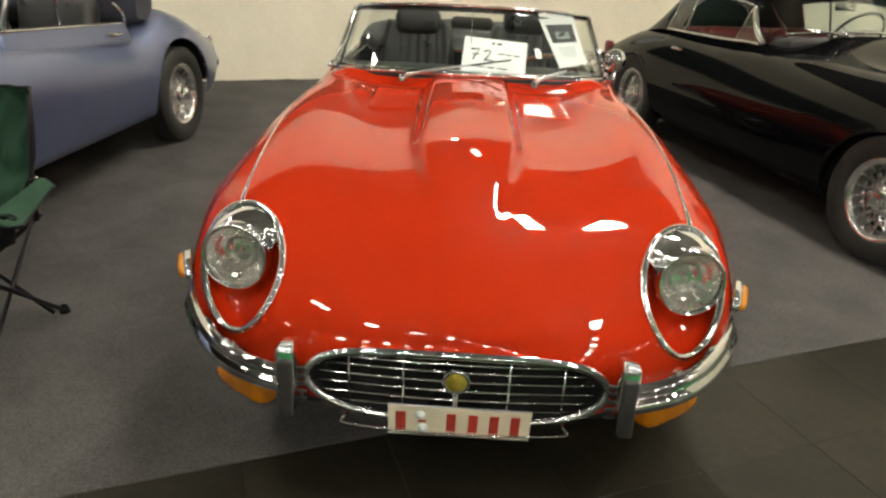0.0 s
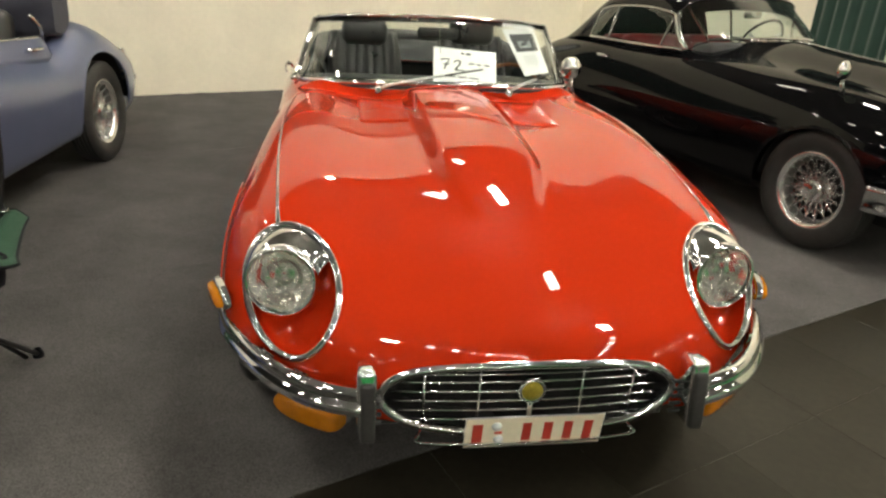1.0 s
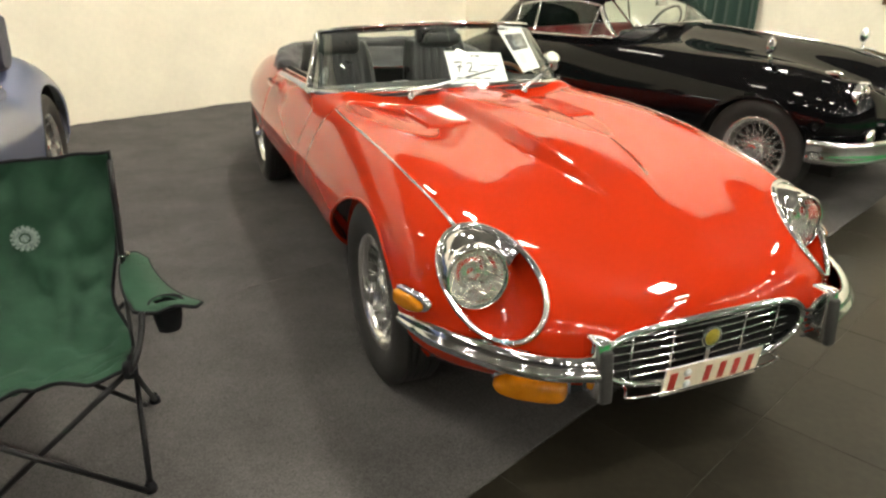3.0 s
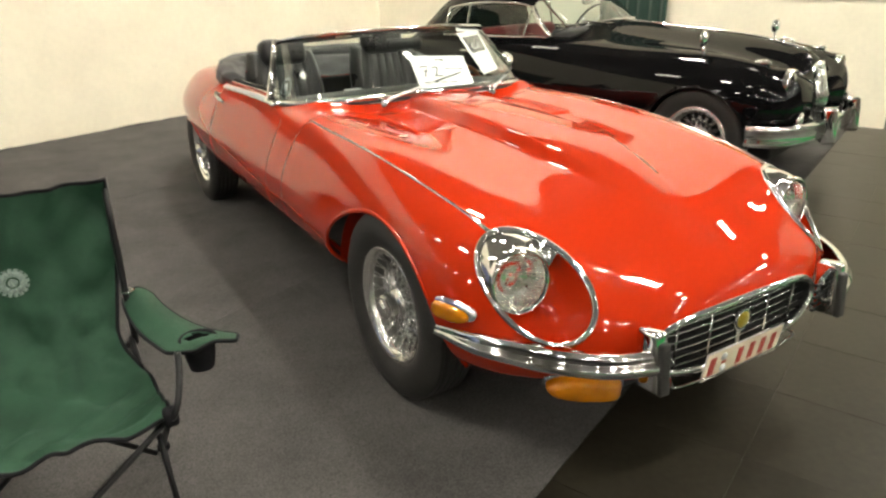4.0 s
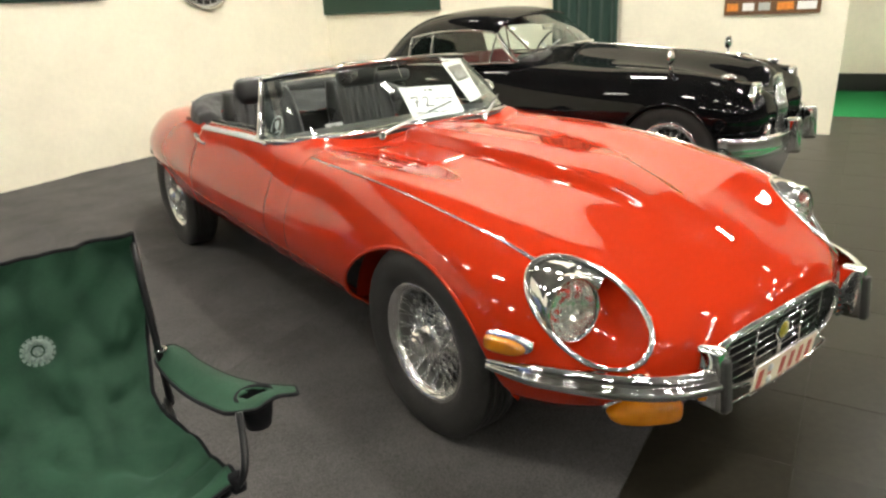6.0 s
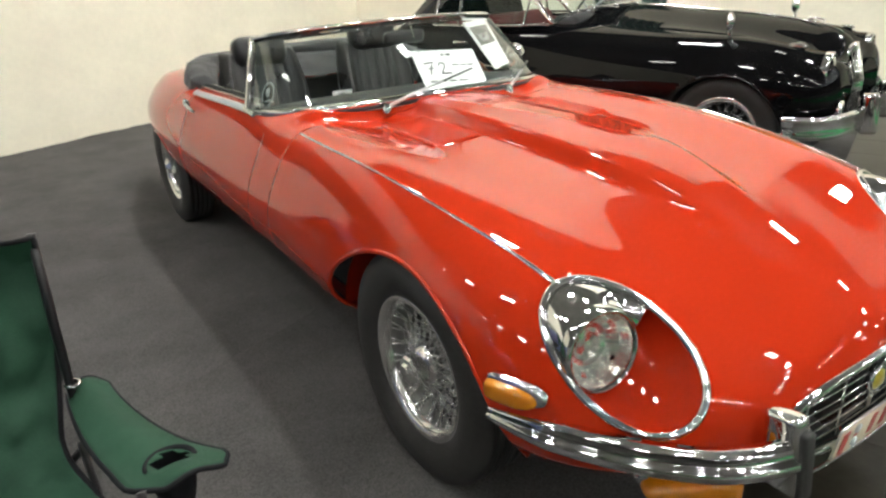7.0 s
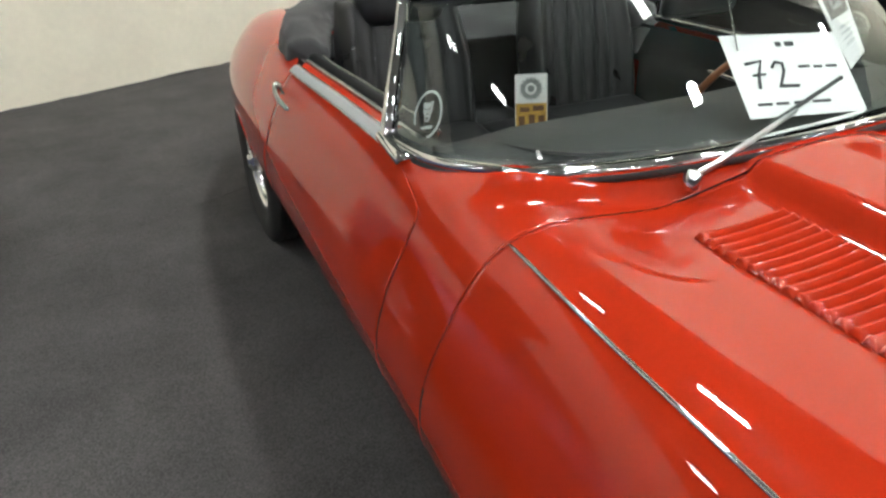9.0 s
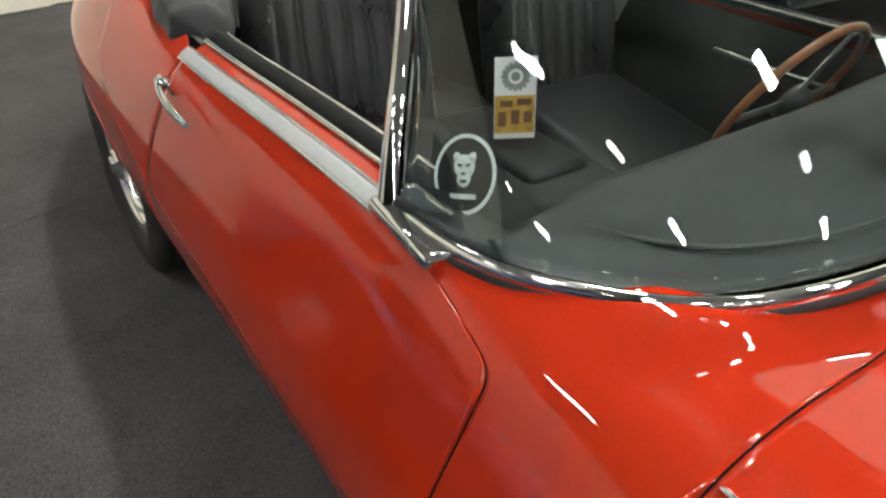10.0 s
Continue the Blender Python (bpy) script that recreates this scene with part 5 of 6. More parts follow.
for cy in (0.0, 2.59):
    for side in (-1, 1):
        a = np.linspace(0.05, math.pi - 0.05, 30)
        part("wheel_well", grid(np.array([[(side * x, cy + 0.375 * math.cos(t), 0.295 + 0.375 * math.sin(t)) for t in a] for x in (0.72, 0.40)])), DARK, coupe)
        wheel(coupe, old_wheel, side * 0.675, cy, 0.322, turn=random.uniform(0, 20))

cab_y = [0.97, 1.10, 1.25, 1.38, 1.65, 1.95, 2.25, 2.58, 3.02]
cab_sweep = [0.27, 0.25, 0.20, 0.12, 0.04, 0.0, 0.0, 0.0, 0.0]
cab = []
for y, sw2, zt, xb, zb, xr, zr in zip(cab_y, cab_sweep, [1.0, 1.11, 1.21, 1.270, 1.308, 1.305, 1.272, 1.165, 0.85], [0.615, 0.625, 0.637, 0.645, 0.65, 0.65, 0.635, 0.59, 0.47], [0.90, 0.90, 0.895, 0.89, 0.885, 0.88, 0.875, 0.855, 0.78],
                                      [0.52, 0.52, 0.515, 0.52, 0.525, 0.52, 0.495, 0.42, 0.28], [0.965, 1.06, 1.145, 1.195, 1.225, 1.222, 1.185, 1.075, 0.82]):
    half = [(xb, zb), (0.52 * xb + 0.48 * xr + 0.015, 0.5 * zb + 0.5 * zr), (xr, zr), (xr * 0.58, zt - 0.012), (0.0, zt)]
    cab.append([(-a, y + sw2 * (a / 0.6) ** 2, b) for a, b in half] + [(a, y + sw2 * (a / 0.6) ** 2, b) for a, b in reversed(half[:-1])])
cab = np.array(cab)
lines = natural(cab.reshape(9, -1))(np.linspace(0, 8, 161)).reshape(161, 9, 3)
shell = np.stack([natural(r)(np.linspace(0, 8, 161)) for r in lines])


def cabin(u0, u1, v0, v1):
    """A piece of the cabin: u from windscreen foot (0) to tail (8), v across from belt (0) over the roof to belt (8)."""
    return shell[int(u0 * 20):int(u1 * 20) + 1, int(v0 * 20):int(v1 * 20) + 1]


def rear_light(v):
    return (v[:, 0] / 0.38) ** 2 + ((v[:, 1] - 2.64) / 0.25) ** 2 < 1


def rear_light_edge(v):
    out = v.copy()
    kk = 1 / np.maximum(np.hypot(v[:, 0] / 0.38, (v[:, 1] - 2.64) / 0.25), 1e-6)
    out[:, 0], out[:, 1] = v[:, 0] * kk, 2.64 + (v[:, 1] - 2.64) * kk
    return out


roof = thick(part("roof", drop_faces(grid(cabin(2.65, 8, 1.50, 6.50)), rear_light, rear_light_edge), BLACK_PAINT, coupe, "rounded black roof"), 0.02)
for v0, v1, ve in ((0, 2, 2.0), (6, 8, 6.0)):
    thick(part("quarter_panel", grid(cabin(6.35, 8, *((0, 1.55) if v0 == 0 else (6.45, 8)))), BLACK_PAINT, coupe), 0.02)
    mid0, mid1 = (0.10, 1.50) if v0 == 0 else (6.50, 7.90)
    rail = 1.50 if v0 == 0 else 6.50
    g = part("side_window", grid(cabin(2.7, 6.35, mid0, mid1)), GLASS, coupe, "clear side window in a chrome frame")
    thick(g, 0.004)
    g.visible_shadow = False
    edge = 0.06 if v0 == 0 else 7.94
    part("belt_moulding", tube(shell[6:128, int(edge * 20)], 0.010, 8), CHROME, g)
    part("drip_rail", tube(shell[54:128, int(rail * 20)], 0.007, 8), CHROME, g)
    for uu, rr in ((2.7, 0.008), (5.5, 0.009)):
        part("window_post", tube(shell[int(uu * 20), int(mid0 * 20):int(mid1 * 20) + 1], rr, 8), CHROME, g)
    part("window_edge", tube(shell[127, int(mid0 * 20):int(mid1 * 20) + 1], 0.010, 8), CHROME, g)
    foot_p, head_p = shell[1, 1 if v0 == 0 else 159], shell[52, int(rail * 20)]
    out_x = -0.02 if v0 == 0 else 0.02
    part("screen_pillar", tube([foot_p * (1 - a) + head_p * a + np.array((out_x * math.sin(math.pi * a), 0, 0)) for a in np.linspace(0, 1, 12)], 0.021, 10, flat=0.7), CHROME, coupe, "chrome windscreen pillar")
    corner = part("screen_corner", grid(cabin(0, 2.65, *((0.0, 2.05) if v0 == 0 else (5.95, 8.0)))), GLASS, coupe)
    thick(corner, 0.004)
    corner.visible_shadow = False
ws = part("windscreen", grid(cabin(0.15, 2.65, 2.05, 5.95)), GLASS, coupe, "curved windscreen with a chrome surround")
thick(ws, 0.004)
ws.visible_shadow = False
part("screen_surround", tube(list(shell[3, 41:120]), 0.010, 8), CHROME, ws)
part("screen_surround", tube(list(shell[53, 41:120]), 0.010, 8), BLACK_PAINT, ws)
rear_glass = part("rear_window", grid(cabin(5.9, 7.7, 2.2, 5.8)), GLASS, coupe)
rear_glass.matrix_basis = Matrix.Translation((0, -0.006, -0.006))
rear_glass.visible_shadow = False
for x in (-0.30, 0.30):
    st = part("seat", moved(box((0.46, 0.48, 0.16), (0, 0, 0), 0.05, 3), pose(x, 1.70, 0.50, 6, 0, 0)), RED_LEATHER, coupe, "dark red leather seat")
    part("backrest", moved(box((0.46, 0.14, 0.44), (0, 0, 0.20), 0.05, 3), pose(x, 1.96, 0.52, -12, 0, 0)), RED_LEATHER, st)
part("rear_seat", moved(box((1.0, 0.14, 0.30), (0, 0, 0.1), 0.05, 3), pose(0, 2.28, 0.66, -20, 0, 0)), RED_LEATHER, coupe)
for side in (-1, 1):
    part("door_card", box((0.03, 1.10, 0.30), (side * 0.585, 1.78, 0.71), 0.01), RED_LEATHER, coupe)
part("dashboard", box((1.02, 0.20, 0.12), (0, 1.24, 0.895), 0.04, 3), TRIM, coupe)
part("cabin_floor", box((1.1, 1.5, 0.05), (0, 1.8, 0.42)), DARK, coupe)
swm = pose(0.30, 1.50, 0.925, -62, 0, 0)
csw = part("steering_wheel", moved(tube([(0.20 * math.cos(a), 0.20 * math.sin(a), 0) for a in np.linspace(0, 2 * math.pi, 49)[:-1]], 0.010, 8, True), swm), TRIM, coupe, "thin black steering wheel")
for a in (90, 210, 330):
    part("spoke", moved(box((0.19, 0.016, 0.005), (0.10, 0, 0)), swm @ pose(0, 0, 0, 0, 0, a)), SATIN, csw)
part("interior_mirror", box((0.16, 0.02, 0.05), (0, 1.33, 1.14), 0.012, 3), CHROME, coupe)
part("mirror_stem", tube([(0, 1.33, 1.16), (0, 1.36, 1.245)], 0.004, 6), CHROME, coupe)

# tall oval grille, lamps, mascot, mirrors and bumpers of the coupe
gr = [(0.20 * math.cos(a) * (1 - 0.10 * math.sin(a)), -0.545 + 0.045 * math.sin(a) + 0.075 * math.cos(a) ** 2, 0.565 + 0.21 * math.sin(a)) for a in np.linspace(0, 2 * math.pi, 65)[:-1]]
cg = part("grille", tube(gr, 0.020, 10, True), CHROME, coupe, "tall oval chrome grille with upright slats")
for k in range(17):
    x = -0.176 + 0.022 * k
    e = 1 - (x / 0.20) ** 2
    hz = 0.20 * math.sqrt(max(0.0, e))
    y = -0.475 - 0.085 * e
    part("slat", tube([(x, y, 0.565 - hz), (x, y - 0.012, 0.565), (x, y + 0.045, 0.565 + hz)], 0.006, 6), CHROME, cg)
part("backing", grid(np.array([[(0.19 * r * math.cos(t), -0.455 - 0.07 * (1 - (r * math.cos(t)) ** 2) + 0.03 * r * math.sin(t), 0.565 + 0.20 * r * math.sin(t)) for t in np.linspace(0, 2 * math.pi, 41)[:-1]] for r in (0.02, 0.4, 0.7, 1.0)]), close_v=True), DARK, cg)
part("centre_strip", tube([tuple(bskin.xy(0.0, y)[0] + (0, 0, 0.004)) for y in np.linspace(-0.42, 0.95, 24)], 0.007, 8), CHROME, coupe, "chrome strip down the bonnet")
for side in (-1, 1):
    hl = part("headlamp", moved(lathe([(0.06, 0.10), (0.0, 0.104), (-0.012, 0.100), (-0.014, 0.090), (0.0, 0.088)], 36, "Y"), pose(side * 0.53, -0.49, 0.69)), CHROME, coupe, "round headlamp with a chrome rim")
    part("reflector", moved(lathe([(0.0, 0.088), (0.03, 0.06), (0.04, 0.0)], 32, "Y"), pose(side * 0.53, -0.49, 0.69)), LAMP_REFLECTOR, hl)
    part("lens", moved(lathe([(-0.004, 0.088), (-0.022, 0.06), (-0.032, 0.0)], 32, "Y"), pose(side * 0.53, -0.49, 0.69)), LENS, hl)
    part("lamp_bucket", moved(lathe([(-0.02, 0.10), (0.10, 0.11), (0.25, 0.06)], 32, "Y"), pose(side * 0.53, -0.475, 0.69)), BLACK_PAINT, hl)
    fl = part("fog_lamp", moved(lathe([(0.05, 0.0), (0.035, 0.035), (0.0, 0.052), (-0.012, 0.05), (-0.018, 0.03), (-0.020, 0.0)], 28, "Y"), pose(side * 0.52, -0.575, 0.478)), CHROME, coupe, "small round chrome fog lamp")
    part("bracket", tube([(side * 0.52, -0.57, 0.47), (side * 0.50, -0.585, 0.37)], 0.010, 8), CHROME, fl)
    sl = part("side_lamp", moved(lathe([(-0.045, 0.0), (-0.03, 0.014), (0.0, 0.020), (0.04, 0.014), (0.08, 0.0)], 20, "Y"), pose(side * 0.575, -0.33, 0.822)), CHROME, coupe, "small chrome side lamp on the wing")
    wmr = part("wing_mirror", moved(lathe([(-0.02, 0.0), (-0.018, 0.03), (0.0, 0.052), (0.012, 0.052), (0.014, 0.045)], 28, "Y"), pose(side * 0.665, 0.035, 0.955, 0, 0, -10 * side)), CHROME, coupe, "round chrome mirror on a wing stalk")
    part("stalk", tube([(side * 0.665, 0.035, 0.91), (side * 0.655, 0.035, 0.88), (side * 0.645, 0.03, 0.83)], [0.008, 0.010, 0.018], 8), CHROME, wmr)
    dh = part("door_handle", tube(curve([(side * 0.735, 1.93, 0.775), (side * 0.765, 1.94, 0.78), (side * 0.768, 2.01, 0.78), (side * 0.75, 2.06, 0.775)], 12), 0.010, 8, flat=0.8), CHROME, coupe, "chrome door handle")
    part("rear_lamp", moved(box((0.06, 0.10, 0.16), (0, 0, 0), 0.025, 3), pose(side * 0.565, 3.41, 0.575)), RED_LEATHER, coupe)
    part("overrider", moved(box((0.055, 0.10, 0.24), (0, 0, 0), 0.024, 4), pose(side * 0.27, -0.685, 0.42, -6, 0, 0)), CHROME, coupe, "chrome overrider")
fb = curve([(-0.79, -0.38, 0.40), (-0.745, -0.51, 0.40), (-0.60, -0.62, 0.40), (-0.30, -0.68, 0.40), (0.0, -0.695, 0.40), (0.30, -0.68, 0.40), (0.60, -0.62, 0.40), (0.745, -0.51, 0.40), (0.79, -0.38, 0.40)], 70)
fb = fb + (0, 0.03, 0)
ft = np.gradient(fb, axis=0)
fo = np.stack([ft[:, 1], -ft[:, 0], np.zeros(70)], 1)
fo /= np.linalg.norm(fo, axis=1)[:, None]
prof = [(-0.01, -0.065), (0.012, -0.062), (0.020, -0.045), (0.012, -0.030), (0.018, 0.0), (0.012, 0.030), (0.020, 0.045), (0.012, 0.062), (-0.01, 0.065)]
thick(part("front_bumper", grid(np.array([[tuple(fb[i] + fo[i] * a + np.array((0, 0, b))) for a, b in prof] for i in range(70)])), CHROME, coupe, "full-width ribbed chrome bumper"), 0.003)
part("rear_bumper", tube(curve([(-0.78, 3.30, 0.48), (-0.62, 3.70, 0.48), (0, 3.86, 0.48), (0.62, 3.70, 0.48), (0.78, 3.30, 0.48)], 40), 0.05, 8, flat=0.5), CHROME, coupe)
mz = bskin.xy(0.0, -0.22)[0][2]
part("bonnet_emblem", join(moved(box((0.045, 0.11, 0.022), (0, 0, 0), 0.009, 3), pose(0, -0.24, mz, 14, 0, 0)), tube(curve([(0, -0.20, mz + 0.012), (0, -0.26, mz + 0.022), (0, -0.31, mz + 0.006)], 10), 0.008, 8)), CHROME, coupe, "low chrome bonnet emblem")
for x0, x1 in ((-0.22, -0.46), (0.18, -0.06)):
    part("wiper", tube(curve([(x0, 0.97, 0.995), ((x0 + x1) / 2, 1.02, 1.01), (x1, 1.08, 1.02)], 8), 0.006, 6), CHROME, coupe)


# ---- the blue-grey drophead ----
BLUE_M = pose(-2.93, 0.10, 0, 0, 0, -3.6)
drop = thing("drophead", "dusty blue-grey vintage drophead car with its dark hood folded", "car", BLUE_M)
dskin = Skin(
    y=[-0.60, -0.55, -0.42, -0.20, 0.10, 0.50, 0.95, 1.40, 1.85, 2.10, 2.35, 2.60, 2.90, 3.20, 3.55, 3.72],
    w=[0.36, 0.60, 0.73, 0.78, 0.79, 0.79, 0.79, 0.785, 0.78, 0.78, 0.79, 0.80, 0.795, 0.735, 0.55, 0.30],
    zw=[0.56, 0.56, 0.56, 0.55, 0.55, 0.55, 0.55, 0.55, 0.55, 0.55, 0.55, 0.56, 0.53, 0.50, 0.50, 0.50],
    xb=[0.20, 0.42, 0.60, 0.66, 0.72, 0.74, 0.75, 0.75, 0.75, 0.75, 0.74, 0.72, 0.725, 0.675, 0.46, 0.24],
    zb=[0.42, 0.38, 0.34, 0.30, 0.29, 0.285, 0.28, 0.28, 0.28, 0.28, 0.27, 0.26, 0.25, 0.26, 0.34, 0.38],
    xs=[0.34, 0.585, 0.70, 0.745, 0.75, 0.755, 0.76, 0.76, 0.755, 0.755, 0.76, 0.765, 0.755, 0.685, 0.50, 0.27],
    zs=[0.66, 0.70, 0.74, 0.76, 0.75, 0.74, 0.72, 0.69, 0.655, 0.65, 0.70, 0.74, 0.695, 0.63, 0.58, 0.55],
    xc=[0.28, 0.49, 0.57, 0.60, 0.62, 0.64, 0.66, 0.68, 0.69, 0.68, 0.66, 0.64, 0.60, 0.52, 0.38, 0.20],
    zc=[0.72, 0.80, 0.87, 0.90, 0.90, 0.87, 0.83, 0.78, 0.725, 0.725, 0.81, 0.868, 0.815, 0.725, 0.65, 0.60],
    zv=[0.75, 0.82, 0.86, 0.89, 0.90, 0.90, 0.90, 0.88, 0.86, 0.86, 0.88, 0.90, 0.87, 0.80, 0.70, 0.63],
    z0=[0.78, 0.87, 0.92, 0.95, 0.97, 0.98, 0.99, 0.96, 0.93, 0.92, 0.93, 0.94, 0.92, 0.85, 0.74, 0.65])
data = grid(dskin.sheet(0.0, float(dskin.nu), 0.9, 15.1, 240, 161))
data = drop_faces(data, *arch(0.0, 0.33, 0.40))
data = drop_faces(data, *arch(2.545, 0.335, 0.388))
data = drop_faces(data, lambda v: (np.abs(v[:, 0]) < 0.60) & (v[:, 1] > 1.08) & (v[:, 1] < 2.42) & (v[:, 2] > 0.7), lambda v: v)
thick(part("body", data, BLUE_PAINT, drop, "blue-grey body with deep rounded wings"))
arch_lips(dskin, drop, BLUE_PAINT, 2.545, 0.335, 0.388)
dtail = dskin.sheet(float(dskin.nu), float(dskin.nu), 0, 16, 2, 65)[0]
part("tail_panel", grid(np.stack([dtail, dtail * 0.5 + np.array((0, 3.76, 0.50)) * 0.5, dtail * 0.02 + np.array((0, 3.77, 0.50)) * 0.98])), BLUE_PAINT, drop)
dnose = dskin.sheet(0, 0, 0, 16, 2, 65)[0]
part("nose_panel", grid(np.stack([dnose, dnose * 0.5 + nc * 0.5, dnose * 0.02 + nc * 0.98])), BLUE_PAINT, drop)
# shade below the car and in its wells is put into the colour
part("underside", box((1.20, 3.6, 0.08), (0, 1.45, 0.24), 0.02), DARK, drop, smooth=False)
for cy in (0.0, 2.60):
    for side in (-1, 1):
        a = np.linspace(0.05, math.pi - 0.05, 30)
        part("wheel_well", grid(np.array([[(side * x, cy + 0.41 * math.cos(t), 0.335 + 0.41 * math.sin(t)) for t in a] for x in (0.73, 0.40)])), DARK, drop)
        wheel(drop, old_wheel, side * 0.68, cy, 0.326, turn=random.uniform(0, 20))
for side in (-1, 1):
    up = np.array([[(side * (0.672 - 0.05 * t + 0.004 * math.sin(9 * s)), 1.02 + 1.13 * s, 0.80 - 0.085 * s + (0.105 + 0.025 * s) * t) for s in np.linspace(0, 1, 30)] for t in (0, 0.25, 0.5, 0.75, 0.95, 1.0)])
    dd = thick(part("door_top", grid(up), BLUE_PAINT, drop, "upper door panel in blue-grey paint"), 0.03)
    part("waist_rail", tube([(side * 0.622, 1.02 + 1.13 * s, 0.908 - 0.06 * s) for s in np.linspace(0, 1, 16)], 0.008, 8), CHROME, dd)
    hd = part("door_handle", tube(curve([(side * 0.650, 1.88, 0.80), (side * 0.685, 1.885, 0.805), (side * 0.69, 1.94, 0.805), (side * 0.68, 2.0, 0.80)], 10), 0.011, 8), CHROME, dd, "chrome door handle")
    part("screen_post", tube([(side * 0.60, 1.10, 0.92), (side * 0.54, 1.36, 1.26)], 0.016, 8), SATIN, drop)
    part("window_post", tube([(side * 0.615, 1.52, 0.90), (side * 0.585, 1.54, 1.24)], 0.010, 8), CHROME, drop)
    part("tail_lamp", moved(box((0.05, 0.10, 0.07), (0, 0, 0), 0.02, 3), pose(side * 0.485, 3.44, 0.630, -20, 0, 0)), RED_LEATHER, drop)
    part("rear_overrider", moved(box((0.05, 0.07, 0.22), (0, 0, 0), 0.022, 4), pose(side * 0.50, 3.655, 0.50)), CHROME, drop)
    part("bumper_bracket", tube([(side * 0.60, 3.12, 0.40), (side * 0.58, 3.50, 0.43)], 0.012, 6), SATIN, drop)
part("rear_bumper", tube(curve([(-0.66, 3.38, 0.44), (-0.56, 3.56, 0.44), (-0.38, 3.67, 0.44)], 20), 0.045, 10, flat=0.5), CHROME, drop)
part("rear_bumper", tube(curve([(0.66, 3.38, 0.44), (0.56, 3.56, 0.44), (0.38, 3.67, 0.44)], 20), 0.045, 10, flat=0.5), CHROME, drop)
bl_pane = part("windscreen", grid(np.array([[(x, 1.10 + 0.26 * t, 0.97 + 0.30 * t) for x in np.linspace(-0.56 + 0.05 * t, 0.56 - 0.05 * t, 10)] for t in np.linspace(0, 1, 6)])), GLASS, drop)
thick(bl_pane, 0.004)
bl_pane.visible_shadow = False
hood = []
for k in range(40):
    w = 2 * math.pi * k / 40
    row = []
    for x in np.linspace(-0.66, 0.66, 40):
        e = (1 - abs(x / 0.67) ** 6) ** 0.25
        c, s2 = math.cos(w), math.sin(w)
        sq = 1 / (abs(c) ** 4 + abs(s2) ** 4) ** 0.25
        cr = 1 + 0.05 * math.sin(6 * w + 5 * x) + 0.06 * noise.noise(Vector((x * 4, w * 1.5, 3)))
        row.append((x, 2.35 + 0.185 * c * sq * e * cr + 0.03 * s2, 0.985 + 0.165 * s2 * sq * (0.55 + 0.45 * e) * cr))
    hood.append(row)
hood = np.array(hood)
part("folded_hood", join(grid(hood, close_u=True), grid(np.stack([hood[:, 0], np.repeat(hood[:, 0].mean(0)[None], 40, 0)]), close_v=True), grid(np.stack([hood[:, -1], np.repeat(hood[:, -1].mean(0)[None], 40, 0)]), close_v=True)), NAVY, drop, "folded dark navy cloth hood stack")
for x in (-0.30, 0.30):
    sx = part("seat", moved(box((0.48, 0.46, 0.16), (0, 0, 0), 0.05, 3), pose(x, 1.65, 0.52, 6, 0, 0)), LEATHER, drop, "dark leather seat")
    part("backrest", moved(box((0.48, 0.15, 0.46), (0, 0, 0.20), 0.06, 4), pose(x, 1.93, 0.58, -12, 0, 0)), LEATHER, sx)
part("dashboard", box((1.08, 0.16, 0.14), (0, 1.20, 0.88), 0.05, 3), LEATHER, drop)
part("cabin_floor", box((1.15, 1.3, 0.05), (0, 1.7, 0.40)), DARK, drop)
bsw = pose(-0.30, 1.48, 0.93, -60, 0, 0)
part("steering_wheel", moved(tube([(0.20 * math.cos(a), 0.20 * math.sin(a), 0) for a in np.linspace(0, 2 * math.pi, 49)[:-1]], 0.011, 8, True), bsw), TRIM, drop)
part("hood_hinge", tube(curve([(0.60, 2.18, 0.84), (0.625, 2.13, 0.90), (0.60, 2.08, 0.97)], 8), 0.012, 8), CHROME, drop)


# ---- the folding camp chair ----
chair = thing("camp_chair", "green canvas folding camp chair with a black steel frame", "chair")
XR, XL = -1.535, -2.035
prof = curve([(0.155, 0.865), (0.150, 0.74), (0.110, 0.58), (0.045, 0.465), (-0.06, 0.405), (-0.19, 0.395), (-0.30, 0.410), (-0.40, 0.432)], 60)
cloth = []
for i, (y, z) in enumerate(prof):
    t = i / 59
    waist = 0.012 * math.exp(-((t - 0.30) / 0.10) ** 2) + 0.050 * math.exp(-((t - 0.46) / 0.14) ** 2)
    row = []
    for k in range(50):
        s = k / 49
        x = XL + waist + (XR - XL - 2 * waist) * s
        sag = 0.045 * math.sin(math.pi * s) * (0.5 + 0.9 * math.exp(-((t - 0.6) / 0.25) ** 2))
        crease = 0.020 * noise.noise(Vector((s * 3.1, t * 4.3, 7.0))) + 0.018 * noise.noise(Vector((s * 5 + t * 6, t * 9 - s * 4, 1.0))) + 0.034 * (abs(noise.noise(Vector((s * 4 - t * 3, t * 7 + s * 3, 4.0)))) - 0.2)
        if t < 0.45:
            row.append((x, y + sag + crease * 1.3, z - 0.012 * math.sin(math.pi * s)))
        else:
            row.append((x, y, z - sag * 0.8 + crease))
    cloth.append(row)
cloth = np.array(cloth)
seat_cloth = part("sling", grid(cloth), FABRIC, chair, "faded green canvas seat and back")
thick(seat_cloth, 0.003)
edge = [tuple(q) for q in cloth[:, 0]] + [tuple(q) for q in cloth[-1, 1:]] + [tuple(q) for q in cloth[-2::-1, -1]] + [tuple(q) for q in cloth[0, -2:0:-1]]
part("piping", tube(edge, 0.0055, 6, True), FABRIC_EDGE, seat_cloth, "black edge binding")
lc = cloth[14, 25]
